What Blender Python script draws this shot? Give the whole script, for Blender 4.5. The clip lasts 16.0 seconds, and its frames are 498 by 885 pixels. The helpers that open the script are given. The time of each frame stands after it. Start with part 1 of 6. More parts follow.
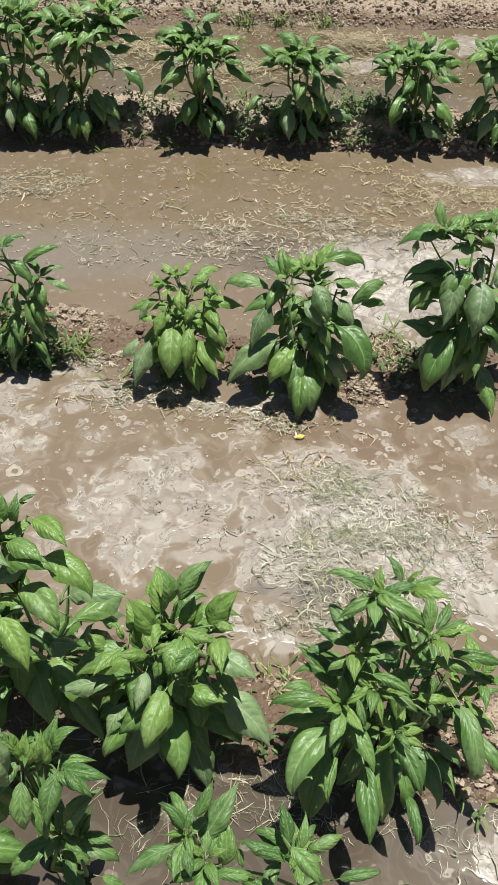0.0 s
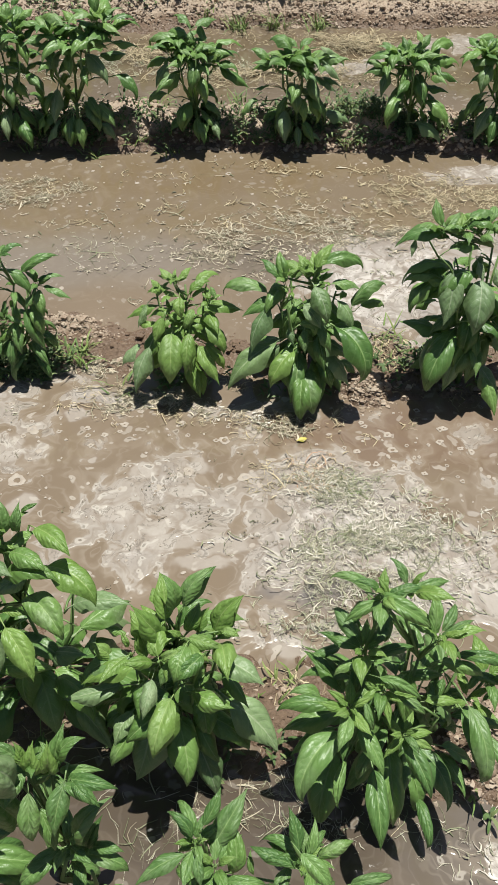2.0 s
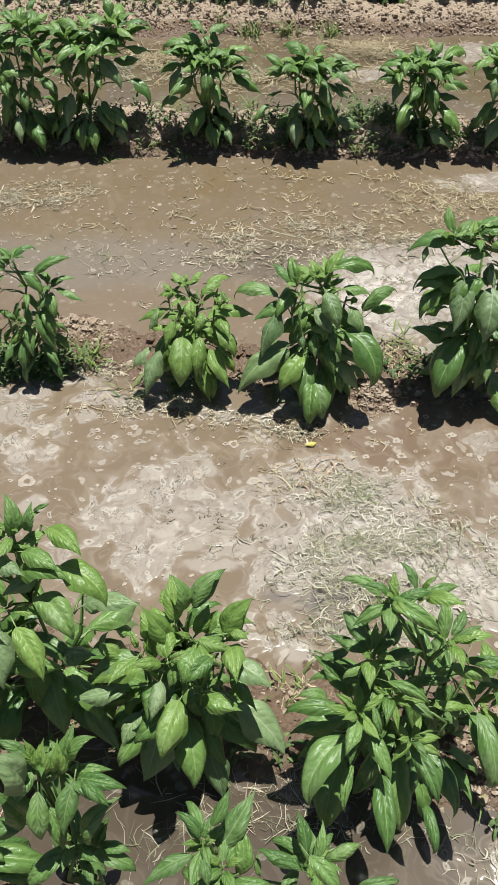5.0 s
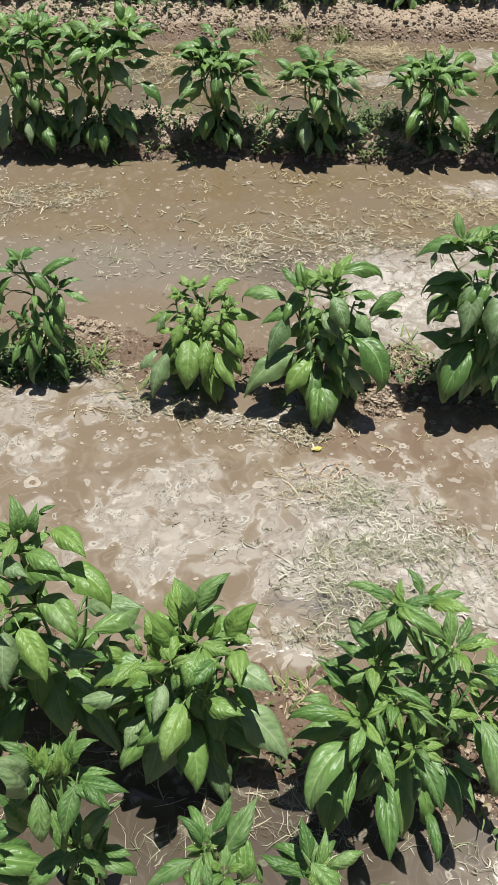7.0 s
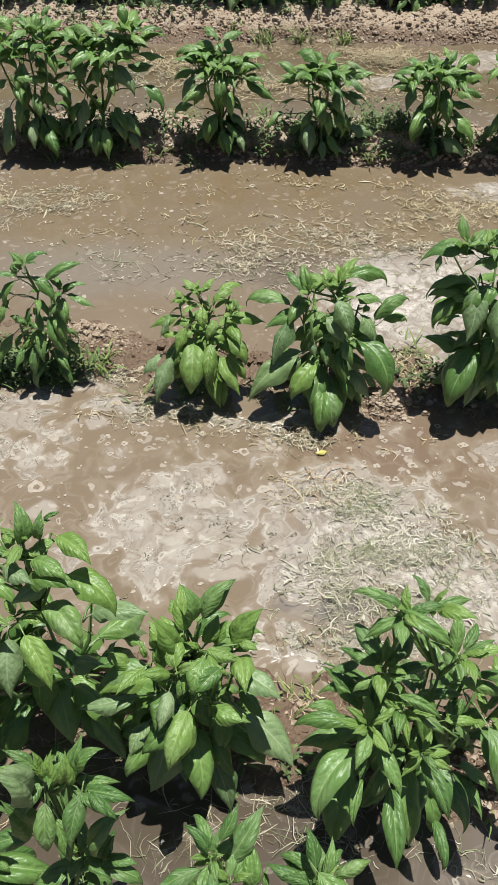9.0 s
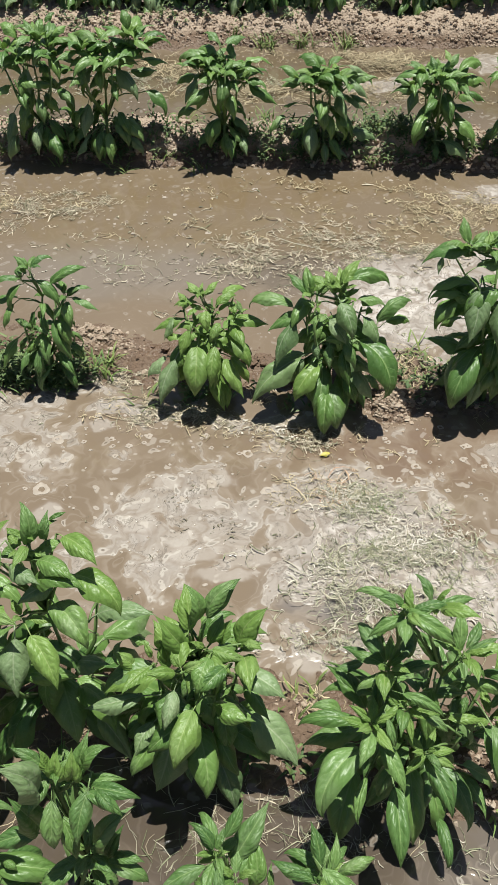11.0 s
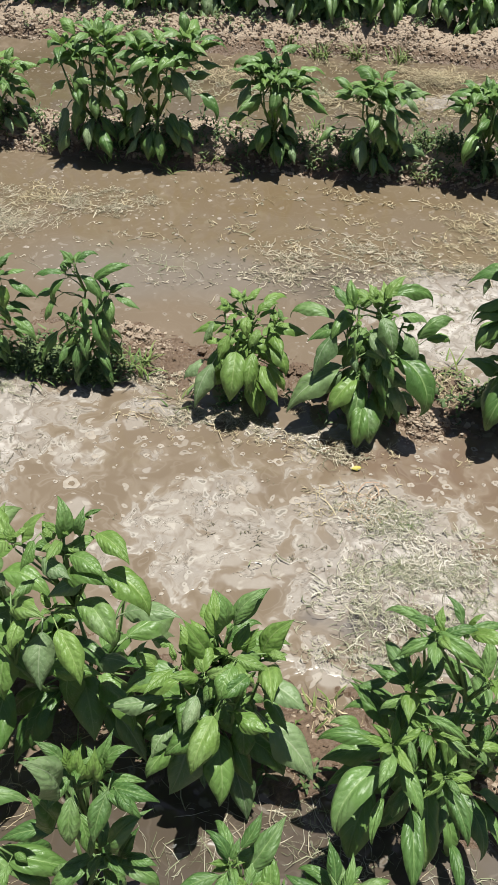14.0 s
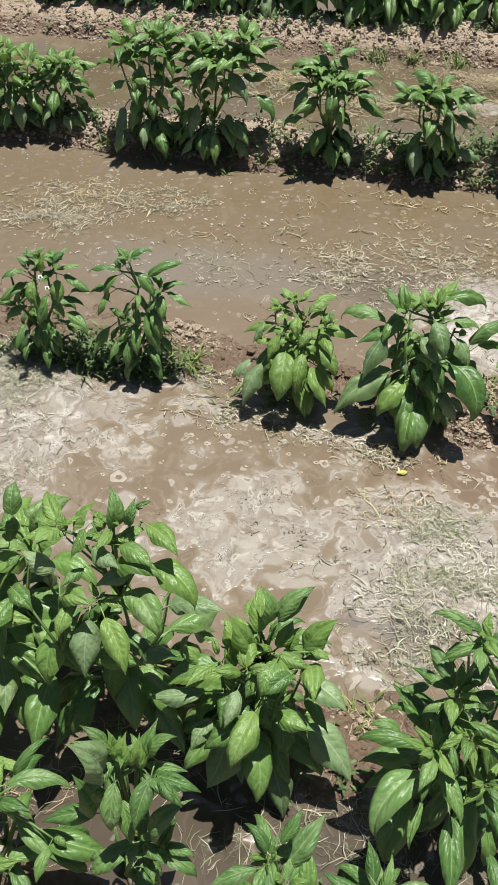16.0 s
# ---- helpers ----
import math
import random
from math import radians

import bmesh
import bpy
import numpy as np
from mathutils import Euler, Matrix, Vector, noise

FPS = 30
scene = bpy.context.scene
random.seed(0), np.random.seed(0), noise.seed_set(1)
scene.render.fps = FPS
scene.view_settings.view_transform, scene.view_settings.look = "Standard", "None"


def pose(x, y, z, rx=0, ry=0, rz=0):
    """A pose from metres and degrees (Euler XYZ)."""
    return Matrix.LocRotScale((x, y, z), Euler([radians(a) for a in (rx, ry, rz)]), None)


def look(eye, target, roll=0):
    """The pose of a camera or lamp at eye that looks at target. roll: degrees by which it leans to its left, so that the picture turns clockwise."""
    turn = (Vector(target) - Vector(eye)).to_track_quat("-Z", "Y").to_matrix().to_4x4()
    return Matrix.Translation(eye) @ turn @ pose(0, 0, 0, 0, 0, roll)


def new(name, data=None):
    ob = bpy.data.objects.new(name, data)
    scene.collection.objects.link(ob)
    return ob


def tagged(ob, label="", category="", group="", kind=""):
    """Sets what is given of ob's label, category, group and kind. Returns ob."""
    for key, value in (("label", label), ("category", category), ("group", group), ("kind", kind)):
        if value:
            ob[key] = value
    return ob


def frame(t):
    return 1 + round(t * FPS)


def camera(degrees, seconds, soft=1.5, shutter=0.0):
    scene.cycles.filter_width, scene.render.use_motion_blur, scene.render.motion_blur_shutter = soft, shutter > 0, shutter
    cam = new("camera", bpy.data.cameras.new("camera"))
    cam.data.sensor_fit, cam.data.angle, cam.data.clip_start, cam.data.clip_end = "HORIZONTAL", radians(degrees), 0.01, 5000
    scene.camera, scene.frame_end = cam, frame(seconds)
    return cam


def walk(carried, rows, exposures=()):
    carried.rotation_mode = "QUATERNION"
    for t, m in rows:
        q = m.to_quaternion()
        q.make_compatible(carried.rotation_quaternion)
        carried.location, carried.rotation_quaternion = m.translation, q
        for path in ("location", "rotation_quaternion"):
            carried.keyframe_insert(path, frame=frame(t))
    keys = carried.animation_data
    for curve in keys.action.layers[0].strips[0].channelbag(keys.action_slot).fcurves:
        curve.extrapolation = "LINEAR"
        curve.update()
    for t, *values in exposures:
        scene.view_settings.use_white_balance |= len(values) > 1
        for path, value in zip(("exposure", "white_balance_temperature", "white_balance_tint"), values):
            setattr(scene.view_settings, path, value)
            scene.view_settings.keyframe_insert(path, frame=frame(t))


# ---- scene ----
cam = camera(32.9, 16.0, soft=1.1)
PATH = [
    (0, (-0.026, 0.04, 1.333), (0.006, 1.415, -0.118), 0.6),
    (0.5, (-0.031, 0.035, 1.332), (0.001, 1.412, -0.118), 0.5),
    (1, (-0.036, 0.035, 1.329), (-0.006, 1.413, -0.119), 0.6),
    (1.5, (-0.029, 0.041, 1.328), (-0.003, 1.421, -0.119), 0.4),
    (2, (-0.023, 0.044, 1.331), (0.001, 1.425, -0.115), -0.9),
    (2.5, (-0.029, 0.041, 1.33), (-0.007, 1.425, -0.115), -1.0),
    (3, (-0.032, 0.037, 1.329), (-0.011, 1.422, -0.113), -0.8),
    (3.5, (-0.033, 0.035, 1.337), (-0.015, 1.421, -0.104), -0.3),
    (4, (-0.029, 0.036, 1.333), (-0.015, 1.424, -0.107), -0.5),
    (6.5, (-0.033, 0.041, 1.333), (-0.031, 1.436, -0.101), -0.4),
    (7, (-0.032, 0.041, 1.331), (-0.034, 1.437, -0.1), -0.3),
    (7.5, (-0.023, 0.037, 1.335), (-0.015, 1.433, -0.096), -0.7),
    (8, (-0.034, 0.04, 1.333), (-0.024, 1.438, -0.098), -0.6),
    (8.5, (-0.032, 0.045, 1.331), (-0.036, 1.445, -0.097), -0.6),
    (9, (-0.035, 0.048, 1.331), (-0.044, 1.448, -0.098), -0.6),
    (11.5, (-0.034, 0.038, 1.335), (-0.055, 1.446, -0.086), -1.2),
    (12, (-0.032, 0.043, 1.333), (-0.056, 1.452, -0.086), -1.3),
    (12.5, (-0.034, 0.045, 1.33), (-0.06, 1.456, -0.088), -1.5),
    (13, (-0.044, 0.049, 1.332), (-0.071, 1.46, -0.086), -0.6),
    (13.5, (-0.058, 0.049, 1.344), (-0.097, 1.463, -0.069), 1.3),
    (14, (-0.06, 0.043, 1.335), (-0.127, 1.457, -0.078), 1.5),
    (14.5, (-0.059, 0.04, 1.337), (-0.154, 1.453, -0.075), 1.4),
    (15, (-0.057, 0.037, 1.334), (-0.162, 1.45, -0.078), 1.1),
    (15.5, (-0.069, 0.035, 1.333), (-0.201, 1.447, -0.077), 1.0),
    (16, (-0.073, 0.032, 1.333), (-0.235, 1.443, -0.076), 0.8),
]
walk(cam, [(t, look(eye, target, roll)) for t, eye, target, roll in PATH])

# ---- world, sun, exposure ----
SUN_ELEVATION, SUN_AZIMUTH = 83.0, 55.0   # azimuth from +y towards +x
world = bpy.data.worlds.new("sky")
scene.world = world
world.use_nodes = True
sky = world.node_tree.nodes.new("ShaderNodeTexSky")
sky.sky_type, sky.sun_disc = "NISHITA", False
sky.sun_elevation, sky.sun_rotation = radians(SUN_ELEVATION), radians(SUN_AZIMUTH)
back = world.node_tree.nodes["Background"]
back.inputs["Strength"].default_value = 0.043
world.node_tree.links.new(sky.outputs["Color"], back.inputs["Color"])
sun = new("sun", bpy.data.lights.new("sun", "SUN"))
sun.data.energy, sun.data.angle, sun.data.color = 5.2, radians(0.53), (0.978, 0.975, 0.902)
ce, se = math.cos(radians(SUN_ELEVATION)), math.sin(radians(SUN_ELEVATION))
ca, sa = math.cos(radians(SUN_AZIMUTH)), math.sin(radians(SUN_AZIMUTH))
sun.matrix_world = look((20 * ce * sa, 20 * ce * ca, 20 * se), (0, 0, 0))
scene.view_settings.exposure = 0.34


# ---- materials ----
class Nodes:
    """Small helper that wires a node material."""

    def __init__(self, name):
        self.mat = bpy.data.materials.new(name)
        self.mat.use_nodes = True
        self.tree = self.mat.node_tree
        self.bsdf = self.tree.nodes["Principled BSDF"]
        self.out = self.tree.nodes["Material Output"]

    def add(self, kind, **values):
        node = self.tree.nodes.new(kind)
        for key, value in values.items():
            setattr(node, key, value)
        return node

    def link(self, a, b):
        if isinstance(a, (int, float, tuple)):
            b.default_value = a
        else:
            self.tree.links.new(a, b)

    def math(self, op, a, b=0.0, c=0.0, clamp=False):
        node = self.add("ShaderNodeMath", operation=op, use_clamp=clamp)
        for i, v in enumerate((a, b, c)):
            self.link(v, node.inputs[i])
        return node.outputs[0]

    def vec(self, op, a, b=(0.0, 0.0, 0.0)):
        node = self.add("ShaderNodeVectorMath", operation=op)
        self.link(a, node.inputs[0])
        self.link(b, node.inputs[1])
        return node.outputs["Value"] if op in ("DISTANCE", "LENGTH", "DOT_PRODUCT") else node.outputs["Vector"]

    def noise(self, vector, scale, detail=4.0, rough=0.55, distort=0.0, colour=False):
        node = self.add("ShaderNodeTexNoise")
        self.link(vector, node.inputs["Vector"])
        node.inputs["Scale"].default_value = scale
        node.inputs["Detail"].default_value = detail
        node.inputs["Roughness"].default_value = rough
        node.inputs["Distortion"].default_value = distort
        return node.outputs["Color" if colour else "Fac"]

    def voronoi(self, vector, scale, feature="F1", out="Distance"):
        node = self.add("ShaderNodeTexVoronoi", feature=feature)
        self.link(vector, node.inputs["Vector"])
        node.inputs["Scale"].default_value = scale
        return node.outputs[out]

    def step(self, value, lo, hi, a=0.0, b=1.0):
        node = self.add("ShaderNodeMapRange", interpolation_type="SMOOTHSTEP")
        for i, v in enumerate((value, lo, hi, a, b)):
            self.link(v, node.inputs[i])
        return node.outputs[0]

    def mix(self, fac, a, b, blend="MIX"):
        node = self.add("ShaderNodeMix", data_type="RGBA", blend_type=blend)
        self.link(fac, node.inputs["Factor"])
        for v, socket in ((a, node.inputs[6]), (b, node.inputs[7])):
            self.link((*v, 1.0) if isinstance(v, tuple) and len(v) == 3 else v, socket)
        return node.outputs[2]

    def bump(self, height, strength, distance, normal=None):
        node = self.add("ShaderNodeBump")
        self.link(height, node.inputs["Height"])
        node.inputs["Strength"].default_value = strength
        node.inputs["Distance"].default_value = distance
        if normal is not None:
            self.link(normal, node.inputs["Normal"])
        return node.outputs["Normal"]

    def place(self):
        return self.add("ShaderNodeNewGeometry").outputs["Position"]

    def set(self, **values):
        for key, value in values.items():
            name = {"colour": "Base Color", "rough": "Roughness", "normal": "Normal", "spec": "Specular IOR Level", "metal": "Metallic"}[key]
            self.link((*value, 1.0) if isinstance(value, tuple) and len(value) == 3 else value, self.bsdf.inputs[name])
        return self


def leaf_material(name, dark, light, vein, gloss, dust_and_sheen, thin_part=0.20):
    """Glossy puckered leaf with arched side veins, dusty residue, painted pale sheen and light passing through."""
    n = Nodes(name)
    uv = n.add("ShaderNodeUVMap", uv_map="UVMap").outputs["UV"]
    sep = n.add("ShaderNodeSeparateXYZ")
    n.link(uv, sep.inputs[0])
    along, side = sep.outputs["X"], n.math("ABSOLUTE", n.math("SUBTRACT", sep.outputs["Y"], 0.5))
    rnd = n.add("ShaderNodeObjectInfo").outputs["Random"]
    coords = n.add("ShaderNodeTexCoord").outputs["Object"]
    offset = n.add("ShaderNodeCombineXYZ")
    for i, k in enumerate((13.0, 29.0, 7.0)):
        n.link(n.math("MULTIPLY", rnd, k), offset.inputs[i])
    coords = n.vec("ADD", coords, offset.outputs[0])
    warp = n.math("MULTIPLY", n.math("SUBTRACT", n.noise(coords, 6.0, 2.0), 0.5), 0.9)
    arch = n.math("ADD", n.math("MULTIPLY", side, 0.34), n.math("MULTIPLY", n.math("MULTIPLY", side, side), 0.55))
    phase = n.math("ADD", n.math("MULTIPLY", n.math("SUBTRACT", along, arch), 7.5), warp)
    phase = n.math("ADD", phase, n.math("MULTIPLY", n.step(sep.outputs["Y"], 0.495, 0.505), 0.4))
    wave = n.math("ABSOLUTE", n.math("SUBTRACT", n.math("FRACT", phase), 0.5))
    lateral = n.step(wave, 0.065, 0.01)
    mid = n.step(side, 0.040, 0.008)
    veins = n.math("MAXIMUM", n.math("MULTIPLY", lateral, n.step(side, 0.46, 0.12, 0.10, 0.62)), mid)
    patch = n.noise(n.vec("ADD", coords, (3.1, 1.7, 0.4)), 3.2, 3.0)
    tone = n.math("ADD", n.math("MULTIPLY", rnd, 0.60), n.math("MULTIPLY", patch, 0.50), clamp=True)
    base = n.mix(tone, dark, light)
    other = n.math("FRACT", n.math("MULTIPLY", rnd, 7.31))
    base = n.mix(n.step(other, 0.65, 1.0, 0.0, 0.32), base, (0.115, 0.210, 0.035))
    base = n.mix(n.math("MULTIPLY", veins, 0.58), base, vein)
    cells = n.voronoi(coords, 19.0, "DISTANCE_TO_EDGE")
    mesh_veins = n.step(cells, 0.10, 0.0)
    base = n.mix(n.math("MULTIPLY", mesh_veins, 0.07), base, vein)
    old = n.step(n.math("FRACT", n.math("MULTIPLY", rnd, 3.77)), 0.40, 1.0, 0.08, 1.0)
    # pale film on older leaves: dust, with whitish sheen painted into the same colour
    film = n.math("MULTIPLY", n.step(n.noise(coords, 2.6, 4.0, 0.6), 0.38, 0.64), old)
    base = n.mix(n.math("MULTIPLY", film, dust_and_sheen * 0.60), base, (0.250, 0.322, 0.168))
    speck = n.step(n.noise(coords, 34.0, 5.0, 0.7), 0.60, 0.70)
    dusty = n.math("MULTIPLY", n.math("MULTIPLY", speck, film), dust_and_sheen * 0.85)
    base = n.mix(dusty, base, (0.50, 0.53, 0.38))
    base = n.mix(n.step(n.noise(coords, 1.4, 2.0), 0.64, 0.8, 0.0, 0.22), base, (0.19, 0.23, 0.03))
    pillow = n.step(wave, 0.0, 0.42)
    height = n.math("ADD", n.math("MULTIPLY", pillow, n.step(side, 0.0, 0.2, 0.5, 1.0)), n.math("MULTIPLY", mid, -0.9))
    net = n.voronoi(coords, 15.0, "SMOOTH_F1")
    fine = n.math("ADD", n.math("MULTIPLY", net, -0.22), n.math("ADD", n.math("MULTIPLY", mesh_veins, -0.05), n.math("MULTIPLY", n.noise(coords, 24.0, 2.0), 0.14)))
    height = n.math("ADD", n.math("MULTIPLY", height, 0.32), n.math("ADD", n.math("MULTIPLY", n.noise(coords, 4.5, 2.0), 2.4), fine))
    normal = n.bump(height, 0.6, 0.0022)
    n.set(colour=base, rough=n.math("ADD", gloss, n.math("ADD", n.math("MULTIPLY", dusty, 0.3), n.math("MULTIPLY", film, 0.14))), normal=normal, spec=0.5)
    thin = n.add("ShaderNodeBsdfTranslucent")
    n.link(n.mix(0.5, base, (0.20, 0.36, 0.05), "MIX"), thin.inputs["Color"])
    both = n.add("ShaderNodeMixShader")
    both.inputs[0].default_value = thin_part
    n.tree.links.new(n.bsdf.outputs[0], both.inputs[1])
    n.tree.links.new(thin.outputs[0], both.inputs[2])
    n.tree.links.new(both.outputs[0], n.out.inputs["Surface"])
    return n.mat


LEAF = leaf_material("pepper leaf", (0.026, 0.090, 0.016), (0.178, 0.300, 0.076), (0.29, 0.40, 0.16), 0.40, 0.70, 0.13)
YOUNG = leaf_material("young pepper leaf", (0.112, 0.212, 0.042), (0.208, 0.326, 0.078), (0.33, 0.43, 0.16), 0.43, 0.4, 0.20)

PALE_LEAF = leaf_material("long pepper leaf", (0.032, 0.098, 0.022), (0.160, 0.276, 0.076), (0.27, 0.38, 0.15), 0.41, 0.55, 0.12)
DUSTY = leaf_material("dusty old pepper leaf", (0.064, 0.136, 0.042), (0.230, 0.318, 0.150), (0.36, 0.42, 0.27), 0.48, 1.35, 0.13)


def stem_material(name, a, b):
    n = Nodes(name)
    p = n.place()
    c = n.mix(n.noise(p, 90.0, 4.0), a, b)
    n.set(colour=c, rough=0.5, normal=n.bump(n.noise(p, 300.0, 3.0), 0.3, 0.0006))
    return n.mat


STEM = stem_material("pepper stem", (0.085, 0.16, 0.04), (0.16, 0.24, 0.08))


def blade_material(name, tones, single=False):
    """Grass or straw: each blade takes its own tone."""
    n = Nodes(name)
    rnd = n.add("ShaderNodeObjectInfo").outputs["Random"] if single else n.add("ShaderNodeNewGeometry").outputs["Random Per Island"]
    ramp = n.add("ShaderNodeValToRGB")
    n.link(rnd, ramp.inputs["Fac"])
    while len(ramp.color_ramp.elements) < len(tones):
        ramp.color_ramp.elements.new(0.5)
    for i, (e, tone) in enumerate(zip(ramp.color_ramp.elements, tones)):
        e.position, e.color = i / (len(tones) - 1), (*tone, 1.0)
    p = n.place()
    c = n.mix(n.math("MULTIPLY", n.noise(p, 160.0, 3.0), 0.35), ramp.outputs["Color"], (0.20, 0.15, 0.10))
    n.set(colour=c, rough=0.6, spec=0.35)
    return n.mat


STRAW_GREY = blade_material("soaked grass clippings", [(0.06, 0.072, 0.035), (0.52, 0.48, 0.38), (0.15, 0.19, 0.085), (0.60, 0.56, 0.46), (0.09, 0.115, 0.050), (0.40, 0.37, 0.27), (0.22, 0.25, 0.13), (0.50, 0.46, 0.34)])
DARK_SCRAP = blade_material("dark wet scraps", [(0.08, 0.075, 0.05), (0.15, 0.13, 0.085), (0.10, 0.12, 0.06), (0.24, 0.20, 0.14), (0.12, 0.10, 0.07)])
STRAW_GOLD = blade_material("golden straw", [(0.26, 0.20, 0.12), (0.58, 0.49, 0.32), (0.40, 0.32, 0.19), (0.13, 0.115, 0.06), (0.46, 0.38, 0.24)])
STRAW_CREAM = blade_material("pale straw and olive clippings", [(0.36, 0.30, 0.21), (0.68, 0.60, 0.47), (0.065, 0.072, 0.035), (0.24, 0.20, 0.14), (0.58, 0.51, 0.38), (0.08, 0.092, 0.042), (0.44, 0.375, 0.27), (0.20, 0.165, 0.115)])
STRAW_WHITE = blade_material("pale foam threads and roots", [(0.50, 0.46, 0.40), (0.68, 0.64, 0.57), (0.36, 0.32, 0.26), (0.60, 0.55, 0.47), (0.20, 0.20, 0.13)])
STRAW_RED = blade_material("reddish dry stalks", [(0.40, 0.24, 0.16), (0.52, 0.38, 0.26), (0.30, 0.18, 0.12)])
GRASS = blade_material("green grass", [(0.06, 0.14, 0.03), (0.12, 0.22, 0.05), (0.20, 0.27, 0.08), (0.09, 0.17, 0.04)])
TUFT_GREEN = blade_material("green grass tuft", [(0.06, 0.14, 0.03), (0.14, 0.24, 0.05), (0.22, 0.28, 0.08), (0.09, 0.17, 0.04)], True)
WEED = blade_material("low weed leaves", [(0.03, 0.09, 0.025), (0.07, 0.15, 0.035), (0.05, 0.11, 0.04), (0.13, 0.21, 0.06), (0.16, 0.20, 0.08)])


def soil_material():
    n = Nodes("clay soil")
    p = n.place()
    sep = n.add("ShaderNodeSeparateXYZ")
    n.link(p, sep.inputs[0])
    grain = n.noise(p, 120.0, 6.0, 0.65)
    lump = n.noise(p, 22.0, 4.0)
    dry = n.mix(grain, (0.26, 0.188, 0.135), (0.50, 0.405, 0.315))
    dry = n.mix(n.step(lump, 0.35, 0.7, 0.0, 0.5), dry, (0.28, 0.21, 0.155))
    wet = n.mix(grain, (0.098, 0.061, 0.039), (0.195, 0.131, 0.088))
    line = n.math("ADD", sep.outputs["Z"], n.math("MULTIPLY", n.math("SUBTRACT", n.noise(p, 14.0, 4.0), 0.5), 0.05))
    c = n.mix(n.step(line, 0.024, 0.054), wet, dry)
    crumbs = n.voronoi(p, 95.0)
    h = n.math("ADD", grain, n.math("MULTIPLY", crumbs, -0.9))
    n.set(colour=c, rough=n.step(line, 0.0, 0.03, 0.35, 0.95), normal=n.bump(h, 0.9, 0.006))
    return n.mat


SOIL = soil_material()


def mud_material():
    n = Nodes("field mud")
    p = n.place()
    c = n.mix(n.noise(p, 1.5, 6.0), (0.20, 0.14, 0.10), (0.33, 0.25, 0.18))
    n.set(colour=c, rough=0.7, normal=n.bump(n.noise(p, 25.0, 5.0), 0.6, 0.02))
    return n.mat


# Patches of foam on the flooded furrows: centre x, y, half sizes, weight.
FOAM = [(0.27, 1.03, 0.16, 0.08, 1.9), (0.00, 1.14, 0.85, 0.30, 0.36), (-0.20, 1.12, 0.24, 0.15, 0.85), (0.00, 1.06, 0.18, 0.15, 0.78), (0.18, 1.14, 0.16, 0.13, 1.5), (0.42, 0.97, 0.24, 0.14, 1.0),
        (0.09, 0.83, 0.18, 0.09, 0.50), (-0.76, 1.38, 0.28, 0.24, 1.3), (-0.52, 1.28, 0.13, 0.16, 0.6), (0.40, 1.88, 0.24, 0.20, 2.0),
        (0.62, 2.03, 0.22, 0.12, 1.3), (0.82, 2.44, 0.24, 0.06, 1.9), (0.86, 3.46, 0.22, 0.08, 1.0), (0.42, 3.28, 0.30, 0.08, 0.7), (-0.13, 0.53, 0.06, 0.03, 0.4), (0.42, 0.46, 0.17, 0.09, 0.75), (-0.50, 0.45, 0.08, 0.05, 0.8), (-0.30, 1.47, 0.15, 0.04, 1.0), (0.00, 1.41, 0.12, 0.035, 0.9), (-0.42, 1.56, 0.10, 0.05, 0.9)]


# Separate islands of foam: centre x, y, half sizes.
ISLANDS = [(-0.11, 1.25, 0.026, 0.025), (-0.14, 1.18, 0.033, 0.019), (-0.23, 1.24, 0.027, 0.029), (-0.27, 1.13, 0.035, 0.027), (-0.19, 1.09, 0.034, 0.022), (-0.34, 1.28, 0.014, 0.010), (-0.47, 1.38, 0.018, 0.013), (-0.39, 1.42, 0.025, 0.017), (0.00, 1.21, 0.017, 0.016), (-0.16, 1.05, 0.056, 0.025), (-0.05, 1.04, 0.050, 0.028), (-0.10, 1.00, 0.065, 0.016), (0.44, 1.10, 0.016, 0.010), (0.34, 0.98, 0.043, 0.027), (0.44, 0.90, 0.026, 0.044), (0.06, 0.81, 0.040, 0.028), (0.22, 1.03, 0.049, 0.031), (0.28, 1.07, 0.034, 0.022), (-0.52, 1.32, 0.030, 0.044), (-0.47, 1.16, 0.029, 0.030)]


